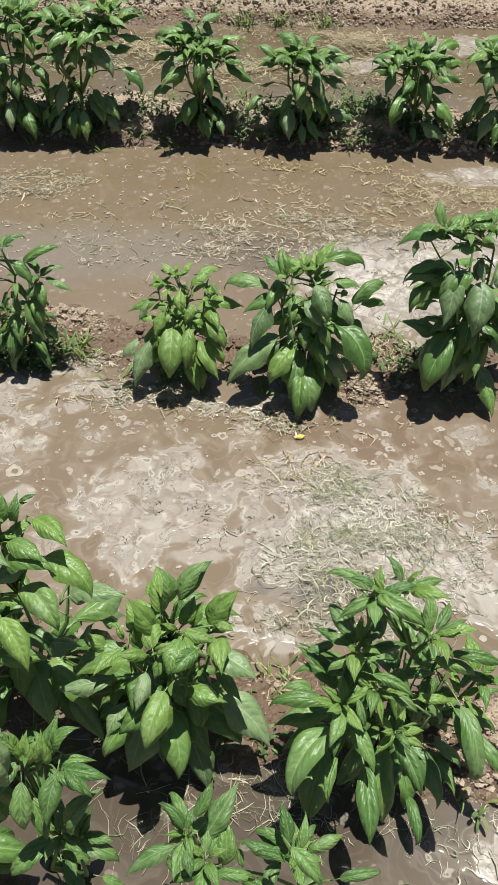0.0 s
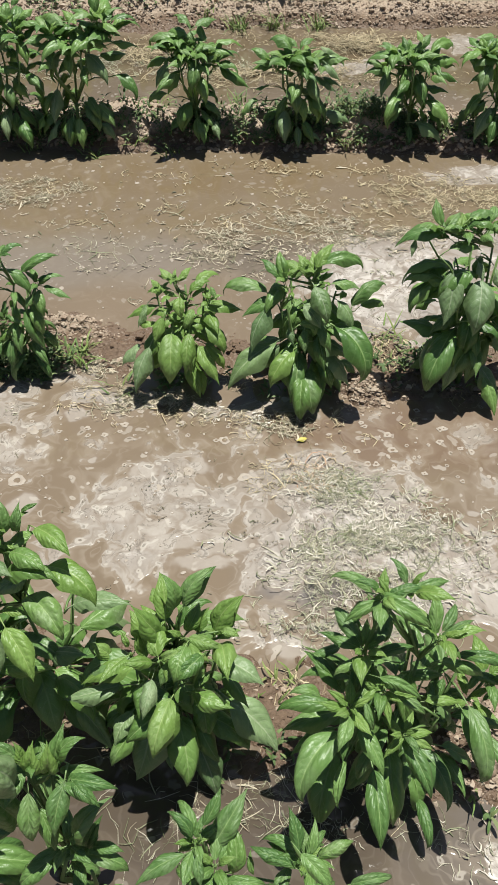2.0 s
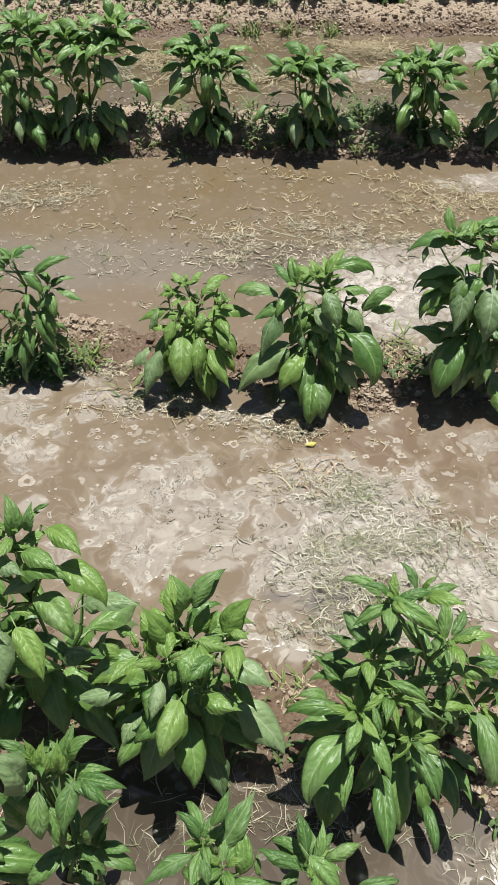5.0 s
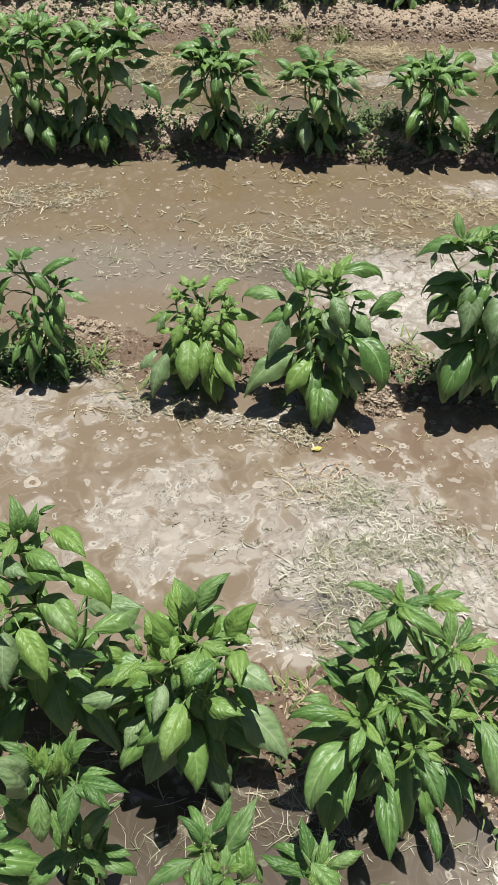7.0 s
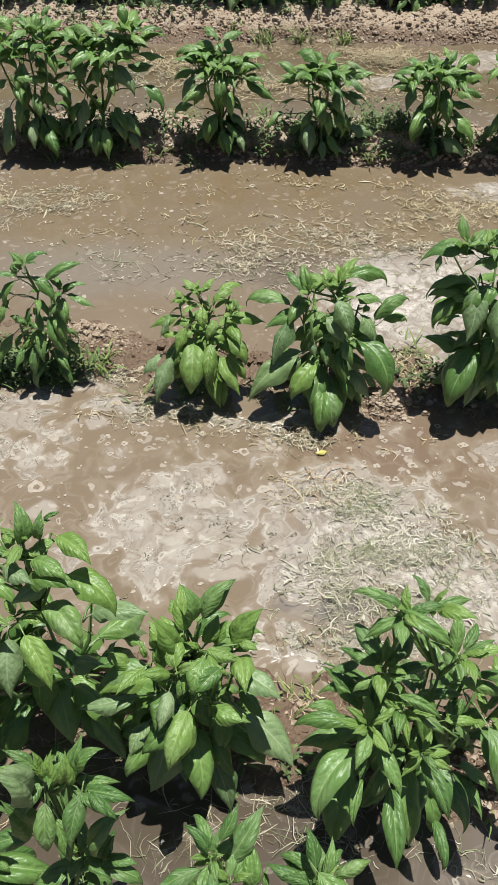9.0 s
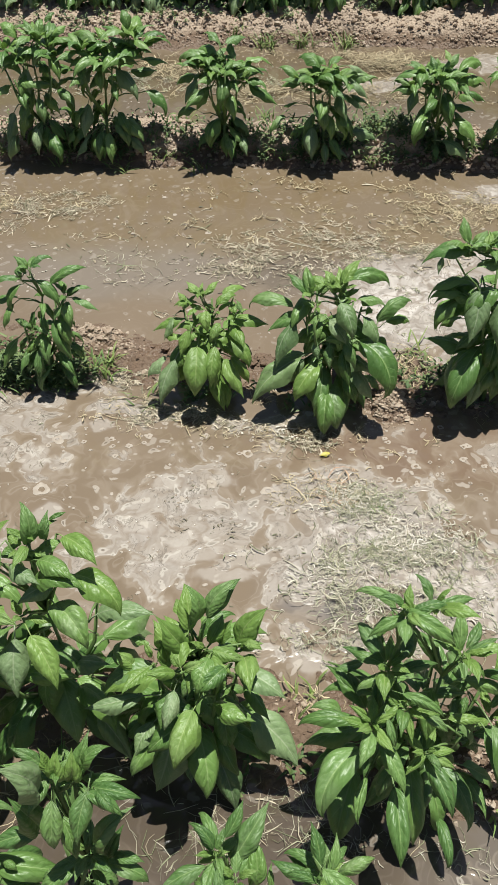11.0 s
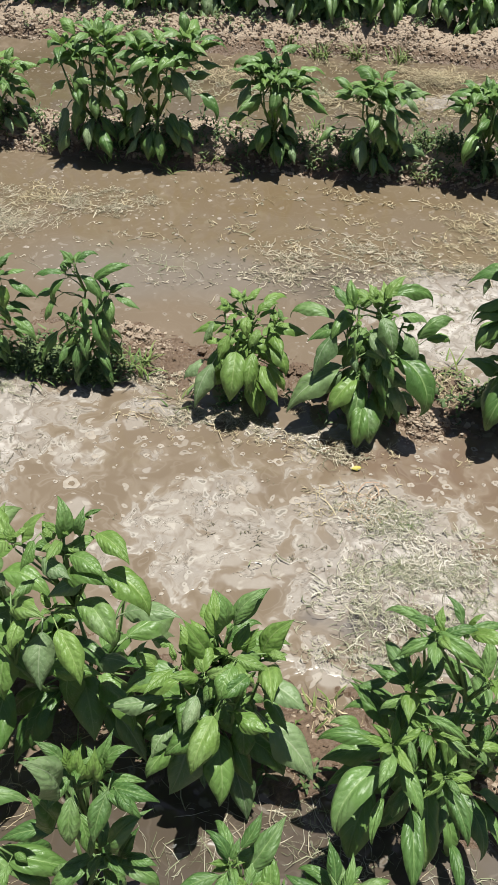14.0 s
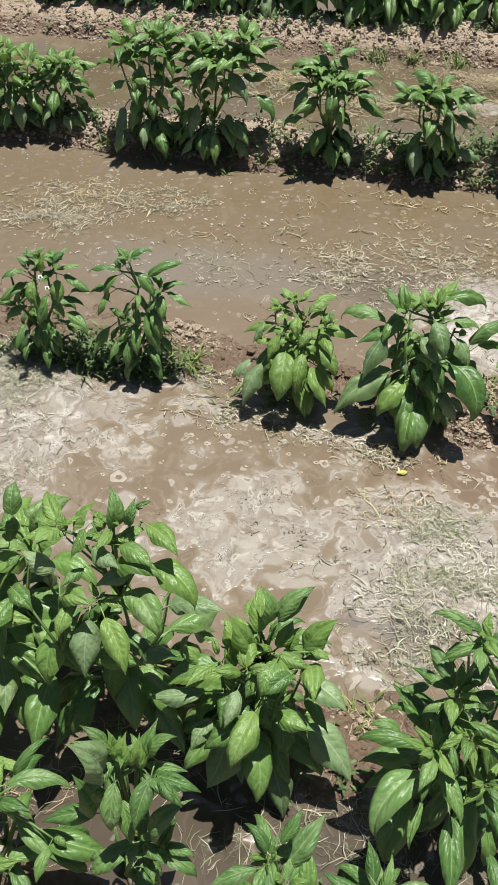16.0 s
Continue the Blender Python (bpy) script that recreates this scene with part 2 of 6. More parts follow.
def water_material():
    """Silty irrigation water, opaque and smooth, with drifting foam; some shade and sky reflection painted in."""
    n = Nodes("muddy water with foam")
    p = n.place()
    swirl = n.vec("SCALE", n.vec("SUBTRACT", n.noise(p, 5.0, 3.0, 0.5, 0.0, True), (0.5, 0.5, 0.5)))
    swirl.node.inputs["Scale"].default_value = 0.16
    q = n.vec("ADD", p, swirl)
    cover = None
    for x, y, rx, ry, weight in FOAM:
        d = n.vec("LENGTH", n.vec("MULTIPLY", n.vec("SUBTRACT", q, (x, y, 0.0)), (1 / rx, 1 / ry, 0.0)))
        d = n.step(d, 1.5, 0.3, 0.0, weight)
        cover = d if cover is None else n.math("MAXIMUM", cover, d)
    fold = n.vec("SCALE", n.vec("SUBTRACT", n.noise(q, 11.0, 3.0, 0.5, 0.0, True), (0.5, 0.5, 0.5)))
    fold.node.inputs["Scale"].default_value = 0.11
    w = n.vec("ADD", q, fold)
    wisps = n.noise(w, 8.0, 2.0, 0.45, 0.5)
    bands = n.noise(w, 17.0, 2.0, 0.5, 0.6)
    rough_edge = n.math("ADD", n.math("MULTIPLY", n.math("SUBTRACT", wisps, 0.5), 1.7), n.math("MULTIPLY", n.math("SUBTRACT", bands, 0.5), 0.9))
    field = n.math("ADD", n.math("MULTIPLY", cover, 0.55), n.math("MULTIPLY", rough_edge, n.step(cover, 0.0, 0.35, 0.35, 1.0)))
    film = n.step(field, 0.0, 0.42)
    foam = n.math("ADD", n.step(field, 0.24, 0.36, 0.0, 0.62), n.step(field, 0.36, 0.75, 0.0, 0.38))
    holes = n.voronoi(p, 55.0)
    foam = n.math("MULTIPLY", foam, n.step(holes, 0.10, 0.20, 0.1, 1.0))
    silt_and_light = n.mix(n.noise(p, 2.2, 5.0, 0.6, 0.6), (0.150, 0.113, 0.078), (0.200, 0.151, 0.106))
    # first tone: shallow muddy water, painted darker still for the nearest plants' shade
    # sixth tone, at (-0.40, 2.04): grey sky reflection painted into the water colour
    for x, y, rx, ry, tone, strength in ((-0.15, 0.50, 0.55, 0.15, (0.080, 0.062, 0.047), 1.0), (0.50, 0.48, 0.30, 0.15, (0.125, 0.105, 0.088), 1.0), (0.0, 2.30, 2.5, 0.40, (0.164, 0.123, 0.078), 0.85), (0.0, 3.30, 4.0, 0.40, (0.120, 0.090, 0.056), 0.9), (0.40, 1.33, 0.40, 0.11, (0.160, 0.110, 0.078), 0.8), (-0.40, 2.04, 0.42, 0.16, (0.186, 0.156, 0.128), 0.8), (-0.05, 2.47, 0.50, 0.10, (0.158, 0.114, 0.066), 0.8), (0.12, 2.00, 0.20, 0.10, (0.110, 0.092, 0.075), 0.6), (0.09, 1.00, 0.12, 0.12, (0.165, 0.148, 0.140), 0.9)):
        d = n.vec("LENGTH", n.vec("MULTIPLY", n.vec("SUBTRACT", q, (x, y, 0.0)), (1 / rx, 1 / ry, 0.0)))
        silt_and_light = n.mix(n.step(d, 1.3, 0.5, 0.0, strength), silt_and_light, tone)
    silt_and_light = n.mix(n.math("MULTIPLY", film, 0.75), silt_and_light, (0.268, 0.217, 0.168))
    lobe = n.math("FRACT", n.math("MULTIPLY", wisps, 7.0))
    lobe = n.math("MULTIPLY", n.step(lobe, 0.0, 0.10), n.step(lobe, 1.0, 0.35, 0.30, 1.0))
    white = n.mix(n.math("ADD", n.math("MULTIPLY", lobe, 0.72), n.math("MULTIPLY", n.noise(w, 24.0, 3.0, 0.5), 0.40), True), (0.172, 0.142, 0.118), (0.292, 0.261, 0.235))
    white = n.mix(n.step(field, 0.62, 1.05), white, n.mix(n.step(bands, 0.35, 0.65), (0.33, 0.298, 0.270), (0.53, 0.485, 0.45)))
    rings = n.math("ABSOLUTE", n.math("SUBTRACT", n.math("FRACT", n.math("MULTIPLY", wisps, 9.0)), 0.5))
    marble = n.math("MULTIPLY", n.step(rings, 0.16, 0.02), n.step(cover, 0.1, 0.5, 0.06, 0.22))
    silt_and_light = n.mix(marble, silt_and_light, (0.34, 0.29, 0.24))
    drift = n.vec("SCALE", n.vec("SUBTRACT", n.noise(p, 24.0, 2.0, 0.5, 0.0, True), (0.5, 0.5, 0.5)))
    drift.node.inputs["Scale"].default_value = 0.045
    near = n.vec("ADD", p, drift)
    isle = None
    for x, y, rx, ry in ISLANDS:
        d = n.vec("LENGTH", n.vec("MULTIPLY", n.vec("SUBTRACT", near, (x, y, 0.0)), (1 / rx, 1 / ry, 0.0)))
        isle = d if isle is None else n.math("MINIMUM", isle, d)
    edge = n.voronoi(w, 13.0, "DISTANCE_TO_EDGE")
    seam = n.math("MULTIPLY", n.step(edge, 0.10, 0.01), n.step(n.noise(p, 9.0, 2.0), 0.40, 0.55))
    white = n.mix(n.math("MULTIPLY", seam, 0.75), white, (0.165, 0.128, 0.098))
    crease = n.math("ABSOLUTE", n.math("SUBTRACT", n.math("FRACT", n.math("MULTIPLY", bands, 4.0)), 0.5))
    white = n.mix(n.math("MULTIPLY", n.step(crease, 0.09, 0.02), 0.40), white, (0.150, 0.120, 0.094))
    brim = n.step(n.math("ABSOLUTE", n.math("SUBTRACT", field, 0.34)), 0.06, 0.01, 0.0, 0.32)
    dots = n.add("ShaderNodeTexVoronoi")
    n.link(n.vec("ADD", p, fold), dots.inputs["Vector"])
    dots.inputs["Scale"].default_value = 30.0
    few = n.step(n.vec("DOT_PRODUCT", dots.outputs["Color"], (1.0, 0.0, 0.0)), 0.46, 0.50)
    pale = n.math("MULTIPLY", n.step(dots.outputs["Distance"], 0.30, 0.22), few)
    core = n.math("MULTIPLY", n.step(dots.outputs["Distance"], 0.13, 0.08), n.math("MULTIPLY", few, n.step(bands, 0.45, 0.5)))
    c = n.mix(n.math("MULTIPLY", foam, 0.80), silt_and_light, white)
    c = n.mix(n.math("MULTIPLY", brim, n.step(cover, 0.1, 0.4)), c, (0.37, 0.335, 0.300))
    c = n.mix(n.step(isle, 1.35, 1.12, 0.0, 0.45), c, (0.20, 0.155, 0.118))
    c = n.mix(n.step(isle, 1.12, 0.72, 0.0, 0.55), c, n.mix(n.noise(near, 30.0, 4.0, 0.6, 1.0), (0.30, 0.262, 0.225), (0.45, 0.41, 0.37)))
    c = n.mix(n.math("MULTIPLY", pale, n.step(cover, 0.05, 0.4, 0.25, 0.6)), c, (0.42, 0.375, 0.325))
    c = n.mix(n.math("MULTIPLY", core, 0.8), c, (0.12, 0.095, 0.07))
    curls = n.math("ABSOLUTE", n.math("SUBTRACT", n.noise(w, 26.0, 3.0, 0.6, 1.5), 0.5))
    squiggle = n.math("MULTIPLY", n.step(curls, 0.030, 0.008), n.step(n.noise(p, 17.0, 3.0, 0.6), 0.46, 0.56))
    pits = n.add("ShaderNodeTexVoronoi")
    n.link(n.vec("ADD", w, drift), pits.inputs["Vector"])
    pits.inputs["Scale"].default_value = 34.0
    rare = n.step(n.vec("DOT_PRODUCT", pits.outputs["Color"], (0.0, 1.0, 0.0)), 0.48, 0.52)
    pit = n.math("MULTIPLY", n.step(pits.outputs["Distance"], 0.22, 0.13), rare)
    rim = n.math("MULTIPLY", n.step(pits.outputs["Distance"], 0.42, 0.28), rare)
    scum = n.step(field, 0.16, 0.42)
    c = n.mix(n.math("MULTIPLY", n.math("MULTIPLY", rim, scum), 0.5), c, (0.46, 0.42, 0.37))
    c = n.mix(n.math("MULTIPLY", n.math("MAXIMUM", squiggle, pit), n.math("MULTIPLY", scum, 0.62)), c, (0.10, 0.082, 0.062))
    ripple = n.noise(p, 7.0, 2.0)
    normal = n.bump(ripple, 0.06, 0.02, n.bump(n.math("MULTIPLY", foam, n.noise(q, 60.0, 4.0)), 0.5, 0.004))
    n.set(colour=c, rough=n.math("ADD", 0.07, n.math("MULTIPLY", foam, 0.6)), normal=normal, spec=0.5)
    return n.mat


WATER = water_material()


def plain_material(name, a, b, scale, rough):
    n = Nodes(name)
    p = n.place()
    n.set(colour=n.mix(n.noise(p, scale, 4.0), a, b), rough=rough, normal=n.bump(n.noise(p, scale * 2, 3.0), 0.3, 0.002))
    return n.mat


FLECK = plain_material("foam flecks", (0.25, 0.205, 0.162), (0.40, 0.345, 0.29), 90.0, 0.6)
PETAL = plain_material("white petal", (0.70, 0.70, 0.62), (0.80, 0.80, 0.74), 200.0, 0.6)
DRY_CLAY = blade_material("dry clay clods", [(0.25, 0.18, 0.130), (0.42, 0.33, 0.25), (0.31, 0.23, 0.175), (0.47, 0.385, 0.30), (0.27, 0.20, 0.145), (0.37, 0.285, 0.215)])
YELLOW = plain_material("yellow leaf", (0.42, 0.36, 0.06), (0.50, 0.44, 0.12), 60.0, 0.5)


# ---- building helpers ----
def mesh(name, verts, faces, material, uvs=None, smooth=True):
    me = bpy.data.meshes.new(name)
    me.from_pydata([tuple(v) for v in verts], [], faces)
    if uvs is not None:
        layer = me.uv_layers.new(name="UVMap")
        order = np.empty(len(me.loops), dtype=np.int32)
        me.loops.foreach_get("vertex_index", order)
        layer.data.foreach_set("uv", np.asarray(uvs, dtype=np.float32)[order].ravel())
    me.materials.append(material)
    me.polygons.foreach_set("use_smooth", [smooth] * len(me.polygons))
    me.update()
    return me


def part(name, me, parent, label="", m=None):
    ob = new(name, me)
    ob.parent = parent
    if m is not None:
        ob.matrix_basis = m
    if label:
        tagged(ob, label)
    return ob


def tube(points, radii, sides=6):
    """Verts and faces of a tapered tube along points."""
    verts, faces = [], []
    pts = [Vector(p) for p in points]
    for i, p in enumerate(pts):
        d = (pts[min(i + 1, len(pts) - 1)] - pts[max(i - 1, 0)]).normalized()
        a = d.cross(Vector((0.31, 0.95, 0.02))).normalized()
        b = d.cross(a)
        for k in range(sides):
            t = 2 * math.pi * k / sides
            verts.append(p + radii[i] * (math.cos(t) * a + math.sin(t) * b))
    for i in range(len(pts) - 1):
        for k in range(sides):
            o, q = i * sides, i * sides + sides
            faces.append((o + k, o + (k + 1) % sides, q + (k + 1) % sides, q + k))
    faces.append(tuple(range(sides))[::-1])
    faces.append(tuple(range(len(verts) - sides, len(verts))))
    return verts, faces


# ---- water and ground ----
tagged(new("ground", mesh("ground", [(-400, -400, -0.07), (400, -400, -0.07), (400, 400, -0.07), (-400, 400, -0.07)], [(0, 1, 2, 3)], mud_material(), smooth=False)),
       "wide muddy field soil under the flooded furrows", "ground", kind="structure")
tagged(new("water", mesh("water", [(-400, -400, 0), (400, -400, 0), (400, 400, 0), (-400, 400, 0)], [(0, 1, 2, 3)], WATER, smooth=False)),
       "still brown muddy irrigation water with swirls of pale foam", "water", kind="structure")

# Planted ridges: y at x = 0, slope, half width, height.
RIDGES = [(0.30, -0.12, 0.085, 0.018), (0.69, -0.15, 0.085, 0.012), (1.60, -0.15, 0.080, 0.006), (2.775, -0.085, 0.145, 0.050), (3.88, -0.04, 0.22, 0.07)]


# Dry crumbly mounds on the ridges: x, y, radius, height.
MOUNDS = [(0.38, 0.63, 0.08, 0.06), (0.275, 1.46, 0.055, 0.055), (-0.35, 2.72, 0.07, 0.04), (-0.46, 1.715, 0.065, 0.040), (-0.39, 1.695, 0.05, 0.030), (0.16, 2.70, 0.05, 0.03), (0.45, 2.68, 0.05, 0.03)]


def ridge_height(row, x, y):
    y0, slope, half, high = RIDGES[row]
    wide = half * (1.0 + 0.35 * noise.noise((x * 3.1, row * 7.3, 0.0)) + 0.18 * noise.noise((x * 11.0, row * 3.7, y * 4.0)))
    d = abs(y - y0 - slope * x) / max(wide, 0.03)
    z = high * (1.25 - d ** 2 * 1.25) * (1.0 + 0.75 * noise.noise((x * 4.2, y * 4.2, row * 2.0)))
    lumps = 0.016 * noise.fractal((x * 26, y * 26, row * 5.0), 0.8, 2.1, 4) + 0.012 * (0.5 - noise.voronoi((x * 30, y * 30, row * 1.0))[0][0])
    z += sum(h * math.exp(-((x - mx) ** 2 + (y - my) ** 2) / (0.6 * r * r)) for mx, my, r, h in MOUNDS)
    return max(z, -0.05) + lumps


def build_ridge(row):
    y0, slope, half, high = RIDGES[row]
    reach = 1.5 + 0.28 * row
    fine = [-reach + 0.011 * i for i in range(int(2 * reach / 0.011) + 1)]
    xs = [-reach - 0.06 * i for i in range(120, 0, -1)] + fine + [fine[-1] + 0.06 * i for i in range(1, 121)]
    nx, ny = len(xs) - 1, 44
    verts, faces = [], []
    for x in xs:
        for j in range(ny + 1):
            y = y0 + slope * x + (half + 0.10) * (2 * j / ny - 1)
            verts.append((x, y, ridge_height(row, x, y)))
    for i in range(nx):
        for j in range(ny):
            a = i * (ny + 1) + j
            faces.append((a, a + ny + 1, a + ny + 2, a + 1))
    ob = new("soil_ridge", mesh("soil_ridge", verts, faces, SOIL))
    tagged(ob, "crumbly pale clay ridge with wet dark edges, planted with peppers", "soil ridge", "planted ridges", "structure")


for row in range(len(RIDGES)):
    build_ridge(row)


# ---- leaves and plants ----
def leaf_mesh(name, width, bend, fold, ripple, skew, material):
    """A leaf of unit chord along +y from the origin, arched upwards with a drawn-out tip, its stalk behind the origin."""
    nl, nw = 18, 8
    line, p, ts = [], Vector((0.0, 0.0, 0.0)), [i / nl for i in range(nl + 1)]
    for i in range(nl + 1):
        line.append(p.copy())
        t = (i + 0.5) / nl
        a = bend * (0.42 - t - 0.8 * max(0.0, t - 0.68))
        p += Vector((0.0, math.cos(a), math.sin(a))) / nl
    tip = line[-1]
    turn = Matrix.Rotation(-math.atan2(tip.z, tip.y), 4, "X")
    size = 1 / tip.length
    line = [turn @ v * size for v in line]
    verts, uvs, faces = [], [], []
    for i, t in enumerate(ts):
        late = min(1.0, max(0.0, (t - 0.55) / 0.45))
        half = 0.52 * width * max(0.0, math.sin(math.pi * t ** 0.74)) ** (0.85 if t < 0.39 else 1.05) * (1 - 0.42 * late * late * (3 - 2 * late)) + (0.012 if i == 0 else 0.0)
        d = (line[min(i + 1, nl)] - line[max(i - 1, 0)]).normalized()
        up = Vector((1, 0, 0)).cross(d)
        for k in range(nw + 1):
            s = 2 * k / nw - 1
            lift = math.sin(fold) * abs(s) + ripple * s * s * math.sin(10.5 * t + (2.2 if s > 0 else 0.4) + skew * 5)
            lift -= 0.62 * abs(s) ** 3 * math.sin(math.pi * t)
            lift += 0.26 * math.sin(math.pi * abs(s)) * math.sin(math.pi * t) * (1 + 0.25 * math.sin(25.0 * (t - 0.25 * abs(s))))
            lift += skew * 1.3 * s * (t - 0.25)
            side = s * math.cos(fold) * (1 + 0.03 * math.sin(17.0 * t + 3.0 * skew + (1.3 if s > 0 else 0.0)))
            verts.append(line[i] + Vector((half * side + skew * math.sin(math.pi * t) * 0.14, 0, 0)) + up * (half * lift))
            uvs.append((t, s * 0.5 + 0.5))
    for i in range(nl):
        for k in range(nw):
            a = i * (nw + 1) + k
            faces.append((a, a + 1, a + nw + 2, a + nw + 1))
    n0 = len(verts)
    d = (line[1] - line[0]).normalized()
    stalk = [line[0] + d * 0.02 + Vector((0, 0, -0.006)), line[0] - d * 0.14 + Vector((0, 0, -0.02)), line[0] - d * 0.27 + Vector((0, 0, -0.075))]
    tv, tf = tube(stalk, (0.011, 0.013, 0.017), 4)
    verts += tv
    uvs += [(0.0, 0.5)] * len(tv)
    faces += [tuple(n0 + q for q in f) for f in tf]
    return mesh(name, verts, faces, material, uvs)


rng = random.Random(5)
BROAD = [leaf_mesh("broad_leaf", 0.37 + 0.018 * i, 0.5 + 0.22 * i, (0.14, -0.22, 0.34, 0.02, -0.36, 0.24, 0.45, -0.1)[i], 0.20 + 0.07 * (i % 3), (-0.3, 0.25, 0.1, -0.15, 0.4, 0.0, -0.4, 0.2)[i], LEAF) for i in range(8)]
LANCE = [leaf_mesh("lance_leaf", 0.32 + 0.025 * (i % 3), 0.55 + 0.26 * i, 0.22 + 0.14 * (i % 3), 0.22, (0.3, -0.25, 0.1, -0.4, 0.2, 0.45, -0.1)[i], PALE_LEAF) for i in range(7)]
FRESH = [leaf_mesh("young_leaf", 0.34 + 0.025 * i, 0.25 + 0.4 * i, 0.42, 0.16, (0.2, -0.3, 0.1, 0.3)[i], YOUNG) for i in range(4)]
FRESH_BROAD = [leaf_mesh("young_broad_leaf", 0.40 + 0.022 * i, 0.5 + 0.33 * i, (0.22, 0.34, 0.0, 0.28)[i], 0.20, (0.2, -0.3, 0.1, -0.15)[i], YOUNG) for i in range(4)]
OLD = [leaf_mesh("old_leaf", 0.40 + 0.022 * i, 0.45 + 0.26 * i, (0.14, -0.26, 0.28, -0.1)[i], 0.26, (-0.3, 0.25, 0.15, -0.2)[i], DUSTY) for i in range(4)]
KINDS = {"d": OLD, "b": BROAD, "l": LANCE, "f": FRESH, "g": FRESH_BROAD}


def add_leaf(plant, base, tip, kind="b", wide=1.0, roll=0.0, pick=None, r=rng):
    """One leaf of a plant from where its blade begins to its tip, in the plant's own space."""
    base, tip = Vector(base), Vector(tip)
    chord = tip - base
    length = chord.length
    y = chord.normalized()
    out = Vector((base.x + tip.x, base.y + tip.y, 0.0))
    up = Vector((0, 0, 1)) + (out.normalized() * 0.15 if out.length > 1e-4 else Vector((0, -0.15, 0)))
    z = (up - y * up.dot(y)).normalized()
    x = y.cross(z)
    m = Matrix(((x.x, y.x, z.x, 0), (x.y, y.y, z.y, 0), (x.z, y.z, z.z, 0), (0, 0, 0, 1)))
    m = Matrix.Translation(base) @ m @ Matrix.Rotation(radians(roll), 4, "Y") @ Matrix.Diagonal((length * wide, length, length, 1))
    pool = KINDS[kind]
    return part("leaf", pool[r.randrange(len(pool)) if pick is None else pick % len(pool)], plant, m=m)


BRANCHES = {}


def leaf_on(plant, base, tip, kind, wide):
    """A leaf at its own place, joined to the nearest branch by a side shoot."""
    ob = add_leaf(plant, base, tip, kind, wide, rng.uniform(-14, 14))
    ring = ob.data.vertices[len(ob.data.vertices) - 4:]
    foot = ob.matrix_basis @ (sum((v.co for v in ring), Vector()) / 4)
    best = None
    for a, b in BRANCHES[plant.name]:
        for i in range(9):
            p = a.lerp(b, i / 8)
            far = (p - foot).length + 1.2 * max(0.0, p.z - foot.z + 0.01)
            if best is None or far < best[0]:
                best = (far, p)
    p = best[1]
    bow = p.lerp(foot, 0.55) + Vector((0, 0, 0.12 * (foot - p).length))
    part("side_shoot", mesh("side_shoot", *tube([p, bow, foot], (0.0024, 0.0019, 0.0014), 4), STEM), plant)


